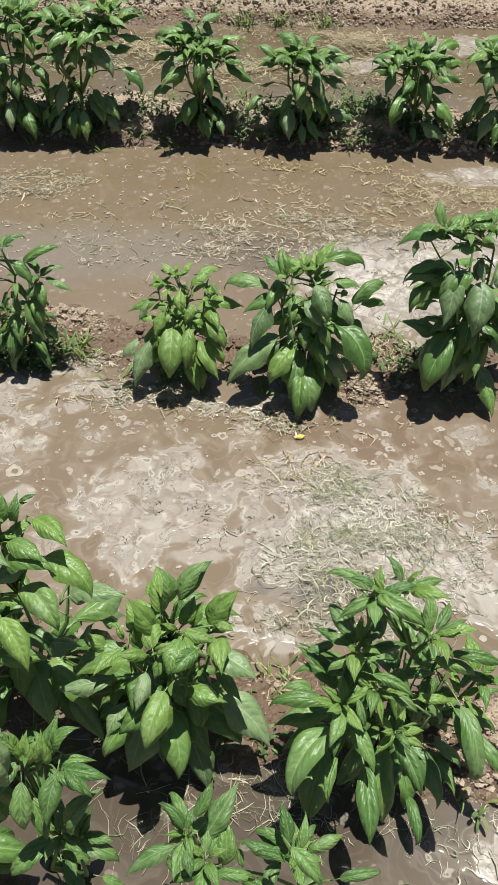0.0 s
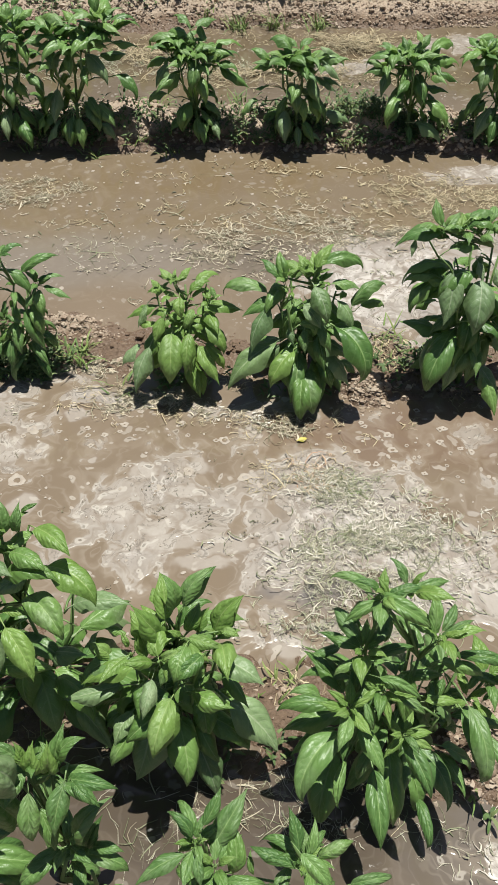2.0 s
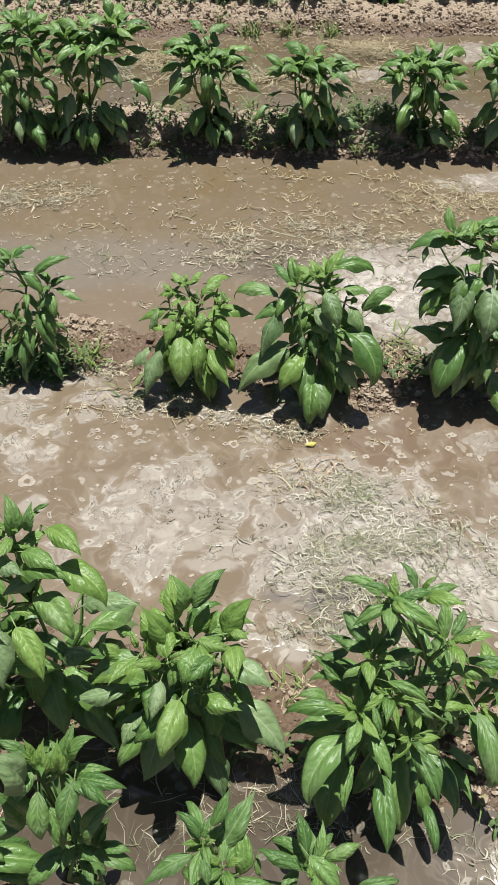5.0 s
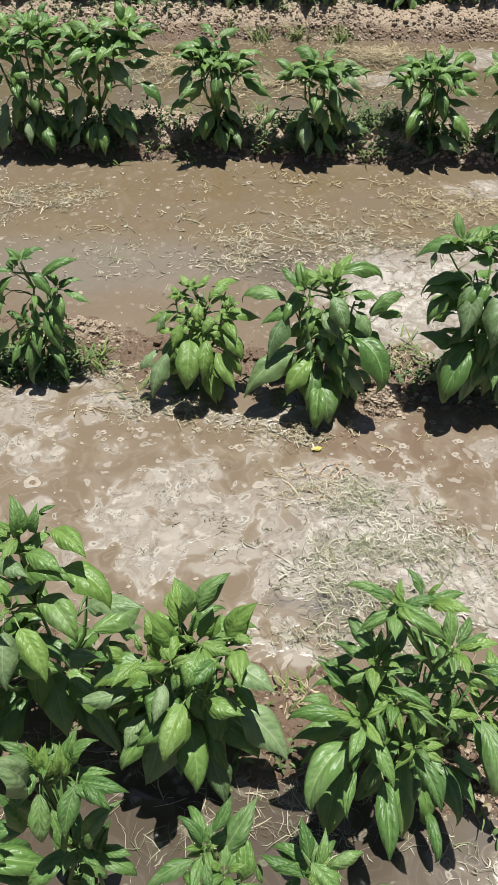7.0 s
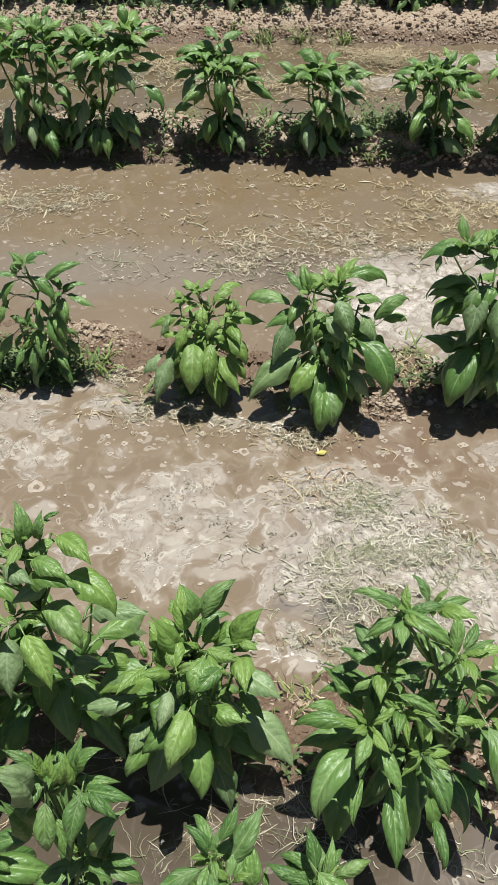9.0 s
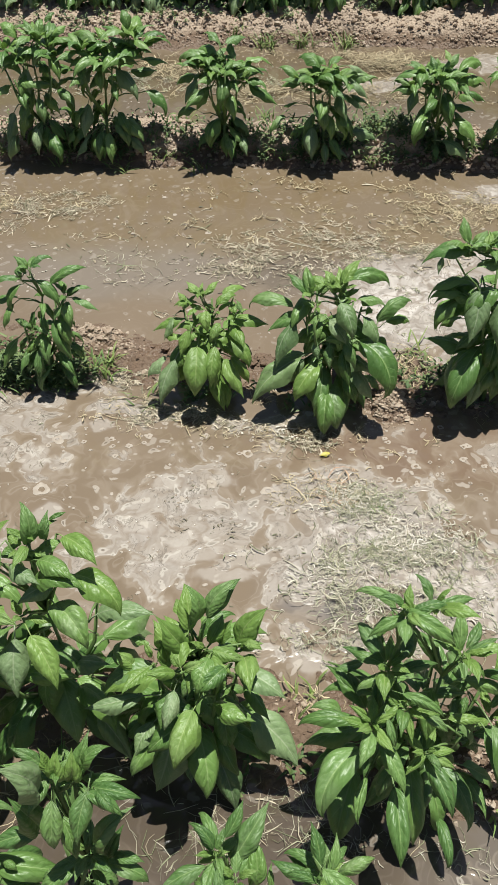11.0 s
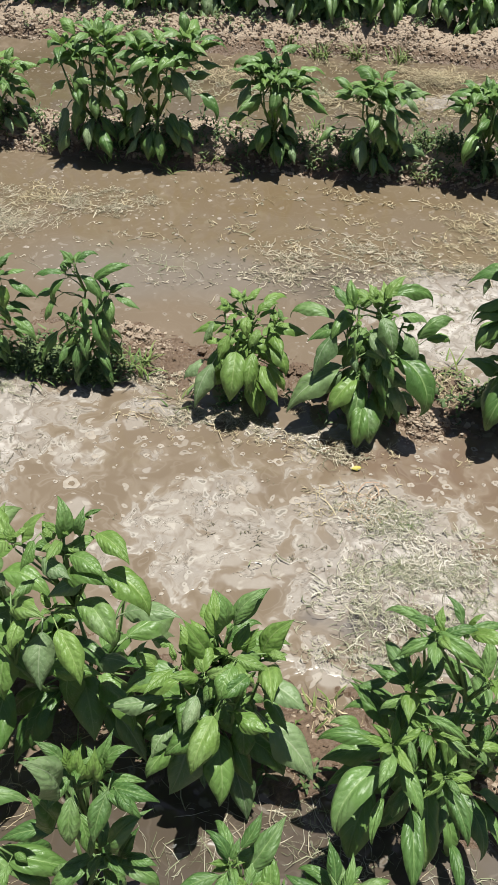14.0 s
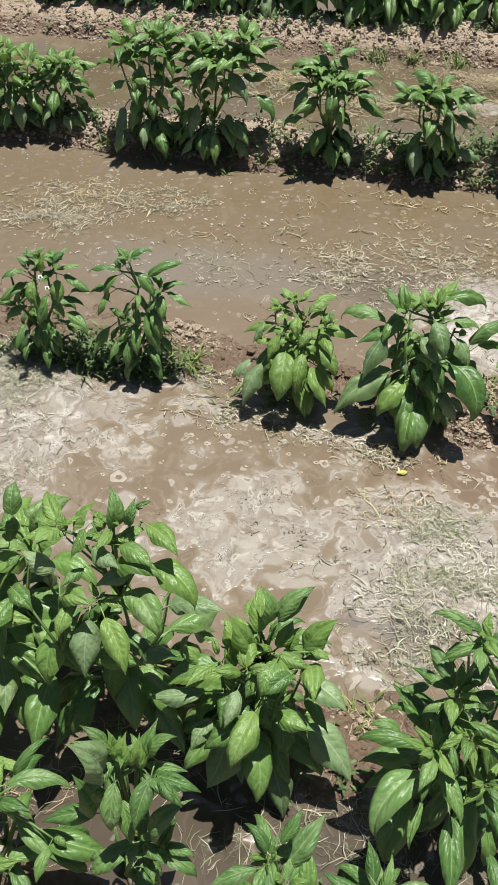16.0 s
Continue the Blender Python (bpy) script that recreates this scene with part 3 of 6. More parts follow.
def pepper_plant(x, y, high, spread, seed, label, size=0.09, kind="b", branches=4, density=1.0, lean=(0.0, 0.0), row=None, skirt=10, young="fg", bare=0.0, tips=1.0, inner=0):
    """A pepper bush: stem, forked branches, and leaves as parts of their own."""
    r = random.Random(seed)
    z0 = -0.01 if row is None else max(0.0, ridge_height(row, x, y) - 0.015)
    plant = new("pepper_plant")
    plant.matrix_basis = pose(x, y, z0)
    tagged(plant, label, "pepper plant", "pepper plants in rows")
    high -= z0
    fork = Vector((lean[0] * 0.35, lean[1] * 0.35, high * r.uniform(0.30, 0.38)))
    part("stem", mesh("stem", *tube([(0, 0, -0.03), fork * 0.5 + Vector((r.uniform(-.006, .006), 0, 0)), fork], (0.0062, 0.0055, 0.005)), STEM), plant)
    ends = []
    turn = r.uniform(0, 6.28)
    for b in range(branches):
        a = turn + 6.283 * b / branches + r.uniform(-0.35, 0.35)
        reach = spread * r.uniform(0.35, 0.62)
        end = Vector((lean[0] + reach * math.cos(a), lean[1] + reach * math.sin(a), high * r.uniform(0.78, 0.97)))
        if b == 0:
            end = Vector((lean[0] + 0.01, lean[1], high * 0.97))
        mid = fork.lerp(end, 0.5) + Vector((math.cos(a), math.sin(a), -0.2)) * 0.02
        part("branch", mesh("branch", *tube([fork, mid, end], (0.0042, 0.0033, 0.0022), 5), STEM), plant)
        ends.append((a, mid, end))
        BRANCHES.setdefault(plant.name, [(Vector((0, 0, 0)), fork)]).extend([(fork, mid), (mid, end)])
    for a, mid, end in ends:
        # leaves along the branch, larger and more drooping lower down
        n = int(round(r.uniform(5.5, 7.5) * density))
        for k in range(n):
            t = bare + (1 - bare) * (k + r.uniform(0.1, 0.9)) / n
            p = fork.lerp(mid, t * 2) if t < 0.5 else mid.lerp(end, t * 2 - 1)
            az = a + k * 2.4 + r.uniform(-0.5, 0.5)
            length = size * r.uniform(0.75, 1.2) * (1.1 - 0.35 * t)
            out = Vector((math.cos(az), math.sin(az), 0))
            start = p + out * length * r.uniform(0.25, 0.45) + Vector((0, 0, 0.01))
            dip = r.uniform(0.35, 0.95) * (1.15 - t) + r.uniform(-0.15, 0.2)
            d = (out + Vector((0, 0, -dip * 1.3))).normalized()
            end_y = (start + d * length).y
            if row in (2, 3) and end_y < -0.11:
                start.y -= end_y + 0.11
            add_leaf(plant, start, start + d * length, kind, r.uniform(0.85, 1.1), r.uniform(-25, 25), r=r)
        # rosette of young leaves at the tip
        m = int(round(r.randint(4, 6) * tips))
        for k in range(m):
            az = k * 6.283 / m + r.uniform(-0.3, 0.3)
            length = size * r.uniform(0.45, 0.85)
            rise = r.uniform(-0.1, 0.9)
            out = Vector((math.cos(az), math.sin(az), rise)).normalized()
            start = end + Vector((math.cos(az), math.sin(az), 0.3)) * length * 0.16
            add_leaf(plant, start, start + out * length, r.choice("ffl" if kind == "l" else young), r.uniform(0.9, 1.15), r.uniform(-20, 20), r=r)
    # shaded leaves inside the bush
    for k in range(inner):
        az, q = k * 2.4 + r.uniform(-0.4, 0.4), r.uniform(0.05, 0.42)
        out = Vector((math.cos(az), math.sin(az), 0))
        length = size * r.uniform(0.7, 1.05)
        start = out * spread * q + Vector((lean[0] * 0.5, lean[1] * 0.5, high * r.uniform(0.22, 0.95 - 0.55 * q)))
        end = start + (out * r.uniform(0.15, 0.8) + Vector((0, 0, -r.uniform(0.45, 1.1)))).normalized() * length
        end.z = max(end.z, 0.012)
        add_leaf(plant, start, end, kind, r.uniform(0.85, 1.15), r.uniform(-25, 25), r=r)
    # lower leaves hanging round the foot
    for k in range(skirt):
        az = k * 2.4 + r.uniform(-0.4, 0.4)
        out = Vector((math.cos(az), math.sin(az), 0))
        length = size * r.uniform(0.8, 1.25)
        start = out * spread * r.uniform(0.3, 0.6) + Vector((lean[0] * 0.3, lean[1] * 0.3, high * r.uniform(0.2, 0.55 - 0.3 * bare)))
        d = (out * r.uniform(0.3, 0.9) + Vector((0, 0, -1))).normalized()
        end = start + d * length
        end.z = max(end.z, 0.012)
        add_leaf(plant, start, end, "d" if kind == "b" and r.random() < 0.5 else kind, r.uniform(0.85, 1.1), r.uniform(-25, 25), r=r)
    return plant


def shoot(plant, at, count, size, seed, kinds="fl"):
    """A growing tip: a whorl of small young leaves on a twig from the nearest branch."""
    r = random.Random(seed)
    at = Vector(at)
    p = min((a.lerp(b, i / 8) for a, b in BRANCHES[plant.name] for i in range(9)), key=lambda q: (q - at).length + 1.2 * max(0.0, q.z - at.z + 0.02))
    bow = p.lerp(at, 0.55) + Vector((at.x - p.x, at.y - p.y, 0)) * 0.12
    part("side_shoot", mesh("side_shoot", *tube([p, bow, at], (0.0030, 0.0024, 0.0018), 5), STEM), plant)
    BRANCHES[plant.name].append((bow, at))
    turn = r.uniform(0, 6.28)
    for k in range(count):
        az, young = turn + k * 2.4 + r.uniform(-0.3, 0.3), k / max(1, count - 1)
        length = size * (1.15 - 0.65 * young) * r.uniform(0.85, 1.2)
        out = Vector((math.cos(az), math.sin(az), r.uniform(-0.35, 0.25) + 0.9 * young)).normalized()
        start = at + Vector((math.cos(az), math.sin(az), 0.2)) * length * 0.16 + Vector((0, 0, 0.010 * young))
        add_leaf(plant, start, start + out * length, "f" if young > (0.8 if kinds == "ll" else 0.55) else r.choice(kinds), r.uniform(0.95, 1.3), r.uniform(-18, 18), r=r)


BUSHY = "bushy green pepper plant with broad glossy leaves on a clay ridge"
POINTED = "tall bushy pepper plant with long pointed drooping leaves"
SLIM = "slender young pepper plant with narrow pointed leaves"
PALE = "low pepper plant with pale fresh green leaves"
TALL = "tall dark green pepper plant with large hanging leaves"
FAR = "leafy pepper plant with upright crown and dark hanging leaves"


def add_flower(plant, at):
    """A small white pepper flower with five petals round a green cup."""
    cup = part("flower", mesh("flower", *tube([(0, 0, -0.004), (0, 0, 0), (0, 0, 0.002)], (0.0012, 0.0026, 0.0016)), STEM), plant, "small open flower with white petals", Matrix.Translation(at) @ pose(0, 0, 0, 40, 15, 20))
    petal = mesh("petal", [(0, 0, 0.001), (0.0035, 0.0028, 0.000), (0.0065, 0, -0.003), (0.0035, -0.0028, 0.000)], [(0, 1, 2, 3)], PETAL)
    for k in range(5):
        part("petal", petal, cup, m=pose(0, 0, 0, 0, 0, 72 * k))


# first planted ridge
plant = pepper_plant(-0.335, 0.69, 0.36, 0.17, 11, BUSHY, 0.118, "b", 5, 0.3, row=1, skirt=6, tips=0.0, inner=16)
leaf_on(plant, (0.012, 0.000, 0.499), (0.006, 0.030, 0.546), "l", 1.20)
leaf_on(plant, (0.034, 0.000, 0.509), (0.043, 0.020, 0.542), "l", 1.15)
leaf_on(plant, (0.041, 0.020, 0.522), (0.061, 0.030, 0.523), "l", 1.00)
leaf_on(plant, (0.018, 0.000, 0.507), (0.032, 0.010, 0.525), "f", 1.30)
leaf_on(plant, (0.060, 0.000, 0.514), (0.106, -0.040, 0.506), "g", 1.12)
leaf_on(plant, (0.013, 0.000, 0.465), (0.058, 0.010, 0.495), "b", 1.22)
leaf_on(plant, (0.068, -0.020, 0.462), (0.127, -0.060, 0.426), "g", 1.22)
leaf_on(plant, (0.040, -0.040, 0.427), (0.085, -0.090, 0.399), "b", 1.17)
leaf_on(plant, (0.010, -0.070, 0.401), (0.044, -0.120, 0.351), "g", 1.03)
leaf_on(plant, (-0.012, -0.070, 0.393), (-0.011, -0.120, 0.330), "d", 1.22)
leaf_on(plant, (-0.063, -0.070, 0.356), (-0.070, -0.110, 0.279), "b", 1.12)
leaf_on(plant, (-0.034, -0.060, 0.415), (-0.044, -0.100, 0.384), "g", 1.03)
leaf_on(plant, (-0.018, -0.040, 0.464), (-0.041, -0.070, 0.458), "b", 1.12)
leaf_on(plant, (-0.059, -0.040, 0.447), (-0.102, -0.030, 0.474), "d", 1.12)
leaf_on(plant, (-0.053, -0.010, 0.496), (-0.098, -0.030, 0.494), "g", 0.99)
leaf_on(plant, (-0.015, -0.020, 0.517), (-0.029, -0.050, 0.491), "b", 1.26)
leaf_on(plant, (-0.040, 0.000, 0.479), (-0.008, 0.020, 0.523), "g", 1.03)
leaf_on(plant, (-0.051, 0.000, 0.482), (-0.062, 0.020, 0.506), "f", 1.30)
leaf_on(plant, (-0.095, 0.000, 0.468), (-0.080, 0.020, 0.509), "l", 1.20)
leaf_on(plant, (-0.009, -0.020, 0.484), (0.034, -0.050, 0.482), "d", 1.22)
leaf_on(plant, (0.028, -0.020, 0.493), (0.076, -0.050, 0.489), "b", 1.12)
leaf_on(plant, (0.043, -0.030, 0.459), (-0.004, -0.050, 0.439), "d", 1.08)
leaf_on(plant, (-0.049, -0.050, 0.416), (0.003, -0.080, 0.439), "g", 1.08)
leaf_on(plant, (0.078, 0.000, 0.342), (0.164, -0.020, 0.366), "d", 0.95)
leaf_on(plant, (0.033, -0.020, 0.253), (0.097, -0.050, 0.291), "d", 1.08)
leaf_on(plant, (0.017, -0.030, 0.458), (0.088, -0.050, 0.468), "b", 0.95)
leaf_on(plant, (-0.026, -0.000, 0.477), (0.003, 0.010, 0.487), "b", 1.17)
leaf_on(plant, (-0.112, -0.060, 0.433), (-0.074, -0.090, 0.427), "b", 1.17)
shoot(plant, (0.014, 0.000, 0.501), 4, 0.036, 241, "gf")
shoot(plant, (-0.056, 0.000, 0.486), 5, 0.044, 242, "gf")
shoot(plant, (-0.001, 0.000, 0.483), 4, 0.034, 243, "gf")
shoot(plant, (-0.002, -0.050, 0.408), 4, 0.030, 244, "gf")
plant = pepper_plant(-0.56, 0.72, 0.37, 0.18, 12, BUSHY, 0.118, "b", 5, 0.85, row=1, skirt=8)
leaf_on(plant, (0.091, 0.000, 0.468), (0.089, 0.038, 0.494), "b", 1.28)
leaf_on(plant, (0.076, 0.000, 0.408), (0.061, 0.035, 0.431), "b", 1.20)
leaf_on(plant, (0.108, -0.040, 0.433), (0.092, -0.057, 0.423), "b", 1.20)
leaf_on(plant, (0.139, -0.100, 0.239), (0.131, -0.192, 0.181), "b", 1.08)
leaf_on(plant, (0.052, -0.080, 0.233), (0.075, -0.148, 0.191), "d", 1.28)
leaf_on(plant, (0.089, -0.060, 0.361), (0.076, -0.108, 0.334), "b", 1.20)
leaf_on(plant, (0.075, 0.000, 0.433), (0.036, -0.012, 0.417), "b", 1.20)
leaf_on(plant, (0.119, 0.000, 0.458), (0.101, 0.012, 0.469), "b", 0.96)
plant = pepper_plant(-0.13, 0.66, 0.28, 0.145, 13, BUSHY, 0.095, "b", 5, 0.4, row=1, skirt=7, tips=0.0, inner=18)
leaf_on(plant, (0.011, 0.000, 0.366), (0.000, 0.020, 0.425), "l", 1.25)
leaf_on(plant, (0.027, 0.000, 0.380), (0.071, 0.030, 0.422), "l", 1.10)
leaf_on(plant, (-0.003, -0.010, 0.311), (-0.042, 0.000, 0.384), "g", 1.03)
leaf_on(plant, (0.066, 0.000, 0.309), (0.108, 0.020, 0.368), "g", 1.12)
leaf_on(plant, (0.044, 0.000, 0.313), (0.061, 0.020, 0.342), "g", 1.22)
leaf_on(plant, (0.027, -0.010, 0.290), (0.073, -0.020, 0.312), "b", 1.12)
leaf_on(plant, (0.068, -0.020, 0.279), (0.133, -0.060, 0.265), "d", 1.26)
leaf_on(plant, (0.031, -0.050, 0.236), (0.091, -0.080, 0.242), "b", 1.12)
leaf_on(plant, (0.084, -0.030, 0.164), (0.153, -0.080, 0.097), "d", 1.26)
leaf_on(plant, (0.029, -0.040, 0.343), (0.014, -0.080, 0.318), "b", 1.30)
leaf_on(plant, (-0.037, -0.040, 0.300), (-0.119, -0.050, 0.266), "g", 0.90)
leaf_on(plant, (-0.066, -0.050, 0.261), (-0.150, -0.060, 0.242), "d", 0.85)
leaf_on(plant, (-0.075, -0.020, 0.280), (-0.107, -0.010, 0.309), "g", 1.08)
leaf_on(plant, (-0.028, -0.020, 0.295), (-0.037, -0.010, 0.339), "f", 1.30)
leaf_on(plant, (-0.025, -0.060, 0.293), (-0.037, -0.100, 0.259), "b", 1.22)
leaf_on(plant, (0.006, -0.070, 0.257), (-0.022, -0.120, 0.184), "g", 1.08)
leaf_on(plant, (-0.028, -0.060, 0.186), (-0.059, -0.110, 0.082), "d", 1.22)
leaf_on(plant, (-0.058, -0.050, 0.182), (-0.083, -0.090, 0.155), "d", 1.22)
leaf_on(plant, (0.017, -0.050, 0.101), (0.009, -0.090, 0.043), "d", 1.17)
leaf_on(plant, (-0.017, -0.060, 0.065), (-0.010, -0.080, 0.041), "d", 1.08)
leaf_on(plant, (0.040, -0.030, 0.188), (0.045, -0.060, 0.131), "b", 1.17)
leaf_on(plant, (-0.106, 0.000, 0.261), (-0.093, 0.010, 0.307), "d", 1.17)
leaf_on(plant, (0.077, -0.010, 0.329), (0.100, -0.020, 0.327), "g", 1.26)
leaf_on(plant, (0.007, -0.050, 0.317), (-0.007, -0.070, 0.289), "b", 1.08)
leaf_on(plant, (0.034, -0.020, 0.263), (0.051, -0.020, 0.285), "b", 1.17)
leaf_on(plant, (0.001, 0.000, 0.346), (-0.006, 0.052, 0.383), "f", 1.26)
leaf_on(plant, (0.028, 0.000, 0.377), (0.073, 0.043, 0.405), "l", 1.03)
leaf_on(plant, (0.069, 0.000, 0.308), (0.109, 0.042, 0.337), "g", 0.83)
leaf_on(plant, (-0.001, 0.000, 0.282), (-0.039, 0.045, 0.314), "g", 1.01)
leaf_on(plant, (0.016, 0.020, 0.291), (0.064, 0.048, 0.306), "b", 0.93)
leaf_on(plant, (0.046, 0.000, 0.309), (0.028, 0.022, 0.324), "f", 1.26)
leaf_on(plant, (0.032, -0.020, 0.330), (0.074, -0.030, 0.314), "g", 0.93)
leaf_on(plant, (0.069, 0.000, 0.293), (0.103, 0.010, 0.294), "f", 1.49)
leaf_on(plant, (0.046, -0.030, 0.303), (0.009, -0.060, 0.278), "g", 1.01)
leaf_on(plant, (-0.037, -0.030, 0.278), (-0.117, -0.048, 0.244), "l", 1.38)
leaf_on(plant, (0.008, -0.090, 0.296), (-0.016, -0.153, 0.255), "g", 0.98)
leaf_on(plant, (-0.019, -0.060, 0.294), (-0.032, -0.105, 0.267), "d", 0.93)
leaf_on(plant, (0.006, -0.050, 0.321), (0.001, -0.072, 0.305), "f", 1.49)
leaf_on(plant, (-0.027, -0.030, 0.301), (-0.038, -0.002, 0.322), "f", 1.49)
leaf_on(plant, (0.032, 0.030, 0.290), (0.007, 0.052, 0.302), "g", 1.01)
leaf_on(plant, (-0.056, 0.000, 0.310), (-0.088, 0.010, 0.309), "b", 0.93)
leaf_on(plant, (0.040, -0.040, 0.327), (0.059, -0.049, 0.313), "g", 1.01)
leaf_on(plant, (-0.024, -0.010, 0.302), (-0.050, 0.020, 0.343), "g", 1.17)
leaf_on(plant, (0.050, -0.050, 0.335), (0.015, -0.080, 0.322), "b", 1.12)
shoot(plant, (-0.009, -0.050, 0.321), 4, 0.044, 260, "gg")
shoot(plant, (0.025, -0.010, 0.313), 4, 0.054, 261, "gg")
shoot(plant, (-0.000, 0.020, 0.326), 3, 0.039, 262, "gg")
shoot(plant, (0.073, 0.000, 0.295), 3, 0.049, 263, "gg")
shoot(plant, (-0.050, -0.020, 0.295), 3, 0.044, 264, "gg")
plant = pepper_plant(0.2, 0.61, 0.32, 0.135, 14, POINTED, 0.1, "l", 7, 0.25, row=1, skirt=10, tips=0.0, inner=22)
leaf_on(plant, (-0.062, 0.020, 0.435), (-0.113, 0.042, 0.440), "l", 0.86)
leaf_on(plant, (-0.056, 0.000, 0.453), (-0.102, -0.018, 0.433), "l", 0.86)
leaf_on(plant, (-0.047, 0.000, 0.465), (-0.060, 0.018, 0.478), "f", 0.86)
leaf_on(plant, (-0.009, 0.040, 0.406), (0.050, 0.058, 0.403), "l", 0.86)
leaf_on(plant, (-0.057, 0.000, 0.465), (0.002, -0.028, 0.434), "l", 0.95)
leaf_on(plant, (0.022, 0.000, 0.369), (0.022, 0.052, 0.408), "l", 0.86)
leaf_on(plant, (0.033, 0.000, 0.358), (0.079, 0.020, 0.368), "l", 0.77)
leaf_on(plant, (0.042, 0.000, 0.350), (0.057, -0.020, 0.334), "l", 0.95)
leaf_on(plant, (0.021, 0.000, 0.365), (-0.015, 0.018, 0.371), "l", 0.77)
leaf_on(plant, (-0.083, 0.000, 0.343), (-0.126, 0.020, 0.351), "l", 0.95)
leaf_on(plant, (-0.069, 0.000, 0.345), (-0.074, 0.032, 0.369), "l", 0.77)
leaf_on(plant, (-0.067, -0.030, 0.365), (-0.005, -0.015, 0.363), "l", 0.77)
leaf_on(plant, (-0.090, -0.020, 0.260), (-0.143, 0.030, 0.287), "l", 1.12)
leaf_on(plant, (-0.081, -0.050, 0.299), (-0.076, -0.005, 0.332), "l", 0.77)
leaf_on(plant, (-0.095, -0.040, 0.250), (-0.181, -0.035, 0.228), "l", 0.86)
leaf_on(plant, (-0.114, -0.010, 0.210), (-0.169, -0.005, 0.198), "b", 0.69)
leaf_on(plant, (-0.098, -0.080, 0.267), (-0.151, -0.152, 0.218), "l", 1.20)
leaf_on(plant, (-0.096, -0.090, 0.297), (-0.103, -0.125, 0.275), "l", 0.86)
leaf_on(plant, (-0.093, -0.100, 0.225), (-0.105, -0.150, 0.190), "l", 0.69)
leaf_on(plant, (-0.079, -0.080, 0.283), (-0.050, -0.135, 0.250), "l", 1.03)
leaf_on(plant, (-0.056, -0.110, 0.214), (-0.053, -0.195, 0.162), "l", 0.95)
leaf_on(plant, (-0.014, -0.080, 0.239), (0.017, -0.145, 0.198), "l", 0.95)
leaf_on(plant, (-0.015, -0.080, 0.248), (-0.044, -0.102, 0.229), "f", 0.95)
leaf_on(plant, (-0.011, -0.080, 0.248), (0.024, -0.092, 0.231), "f", 0.86)
leaf_on(plant, (0.025, -0.091, 0.060), (0.032, -0.151, 0.027), "l", 0.86)
leaf_on(plant, (-0.028, -0.050, 0.317), (0.009, -0.072, 0.294), "l", 0.95)
leaf_on(plant, (-0.054, -0.050, 0.355), (-0.002, -0.072, 0.333), "l", 0.77)
leaf_on(plant, (0.014, -0.050, 0.287), (0.063, -0.050, 0.275), "f", 0.86)
leaf_on(plant, (-0.043, -0.060, 0.321), (-0.040, -0.092, 0.301), "f", 0.86)
leaf_on(plant, (0.068, -0.050, 0.258), (0.082, -0.125, 0.210), "l", 0.95)
leaf_on(plant, (0.114, -0.040, 0.156), (0.152, -0.090, 0.120), "l", 1.03)
leaf_on(plant, (0.121, 0.000, 0.181), (0.161, 0.010, 0.178), "l", 0.77)
leaf_on(plant, (0.063, 0.000, 0.313), (0.132, -0.008, 0.292), "l", 0.86)
leaf_on(plant, (0.043, 0.000, 0.298), (0.097, -0.015, 0.278), "b", 0.69)
leaf_on(plant, (0.081, -0.020, 0.259), (0.111, 0.005, 0.272), "l", 0.86)
leaf_on(plant, (0.070, -0.023, 0.060), (0.104, -0.083, 0.031), "l", 1.03)
leaf_on(plant, (-0.129, 0.020, 0.297), (-0.102, -0.010, 0.273), "b", 0.69)
leaf_on(plant, (-0.078, 0.000, 0.278), (-0.105, 0.015, 0.282), "l", 0.86)
leaf_on(plant, (-0.094, -0.060, 0.307), (-0.119, -0.045, 0.317), "f", 0.86)
leaf_on(plant, (-0.091, -0.070, 0.303), (-0.106, -0.087, 0.292), "f", 0.86)
leaf_on(plant, (-0.064, -0.060, 0.306), (-0.066, -0.090, 0.288), "f", 0.95)
leaf_on(plant, (-0.070, 0.030, 0.406), (-0.081, 0.010, 0.379), "b", 1.00)
leaf_on(plant, (-0.091, 0.030, 0.294), (-0.137, 0.021, 0.284), "l", 1.00)
leaf_on(plant, (-0.068, -0.020, 0.343), (-0.108, -0.034, 0.325), "b", 0.80)
leaf_on(plant, (0.043, -0.020, 0.288), (0.034, -0.037, 0.266), "b", 0.90)
leaf_on(plant, (-0.011, 0.000, 0.261), (0.052, 0.000, 0.258), "l", 0.80)
leaf_on(plant, (-0.002, 0.020, 0.351), (0.006, -0.004, 0.317), "b", 1.10)
leaf_on(plant, (-0.044, 0.020, 0.399), (-0.042, -0.005, 0.364), "b", 1.10)
leaf_on(plant, (0.011, 0.020, 0.239), (0.056, 0.017, 0.234), "b", 1.10)
leaf_on(plant, (0.080, 0.000, 0.273), (0.135, -0.015, 0.251), "b", 0.70)
leaf_on(plant, (0.070, -0.060, 0.286), (0.078, -0.122, 0.204), "l", 0.90)
leaf_on(plant, (-0.094, -0.040, 0.111), (-0.117, -0.107, 0.019), "b", 0.90)
leaf_on(plant, (-0.024, -0.060, 0.172), (-0.017, -0.134, 0.069), "b", 0.80)
leaf_on(plant, (-0.072, -0.070, 0.327), (-0.062, -0.092, 0.297), "l", 0.90)
shoot(plant, (-0.070, -0.020, 0.367), 8, 0.045, 280)
shoot(plant, (0.031, 0.000, 0.362), 8, 0.045, 281)
shoot(plant, (-0.052, 0.000, 0.458), 6, 0.040, 282)
shoot(plant, (-0.090, -0.070, 0.309), 9, 0.042, 283)
shoot(plant, (-0.016, -0.080, 0.250), 6, 0.035, 284)
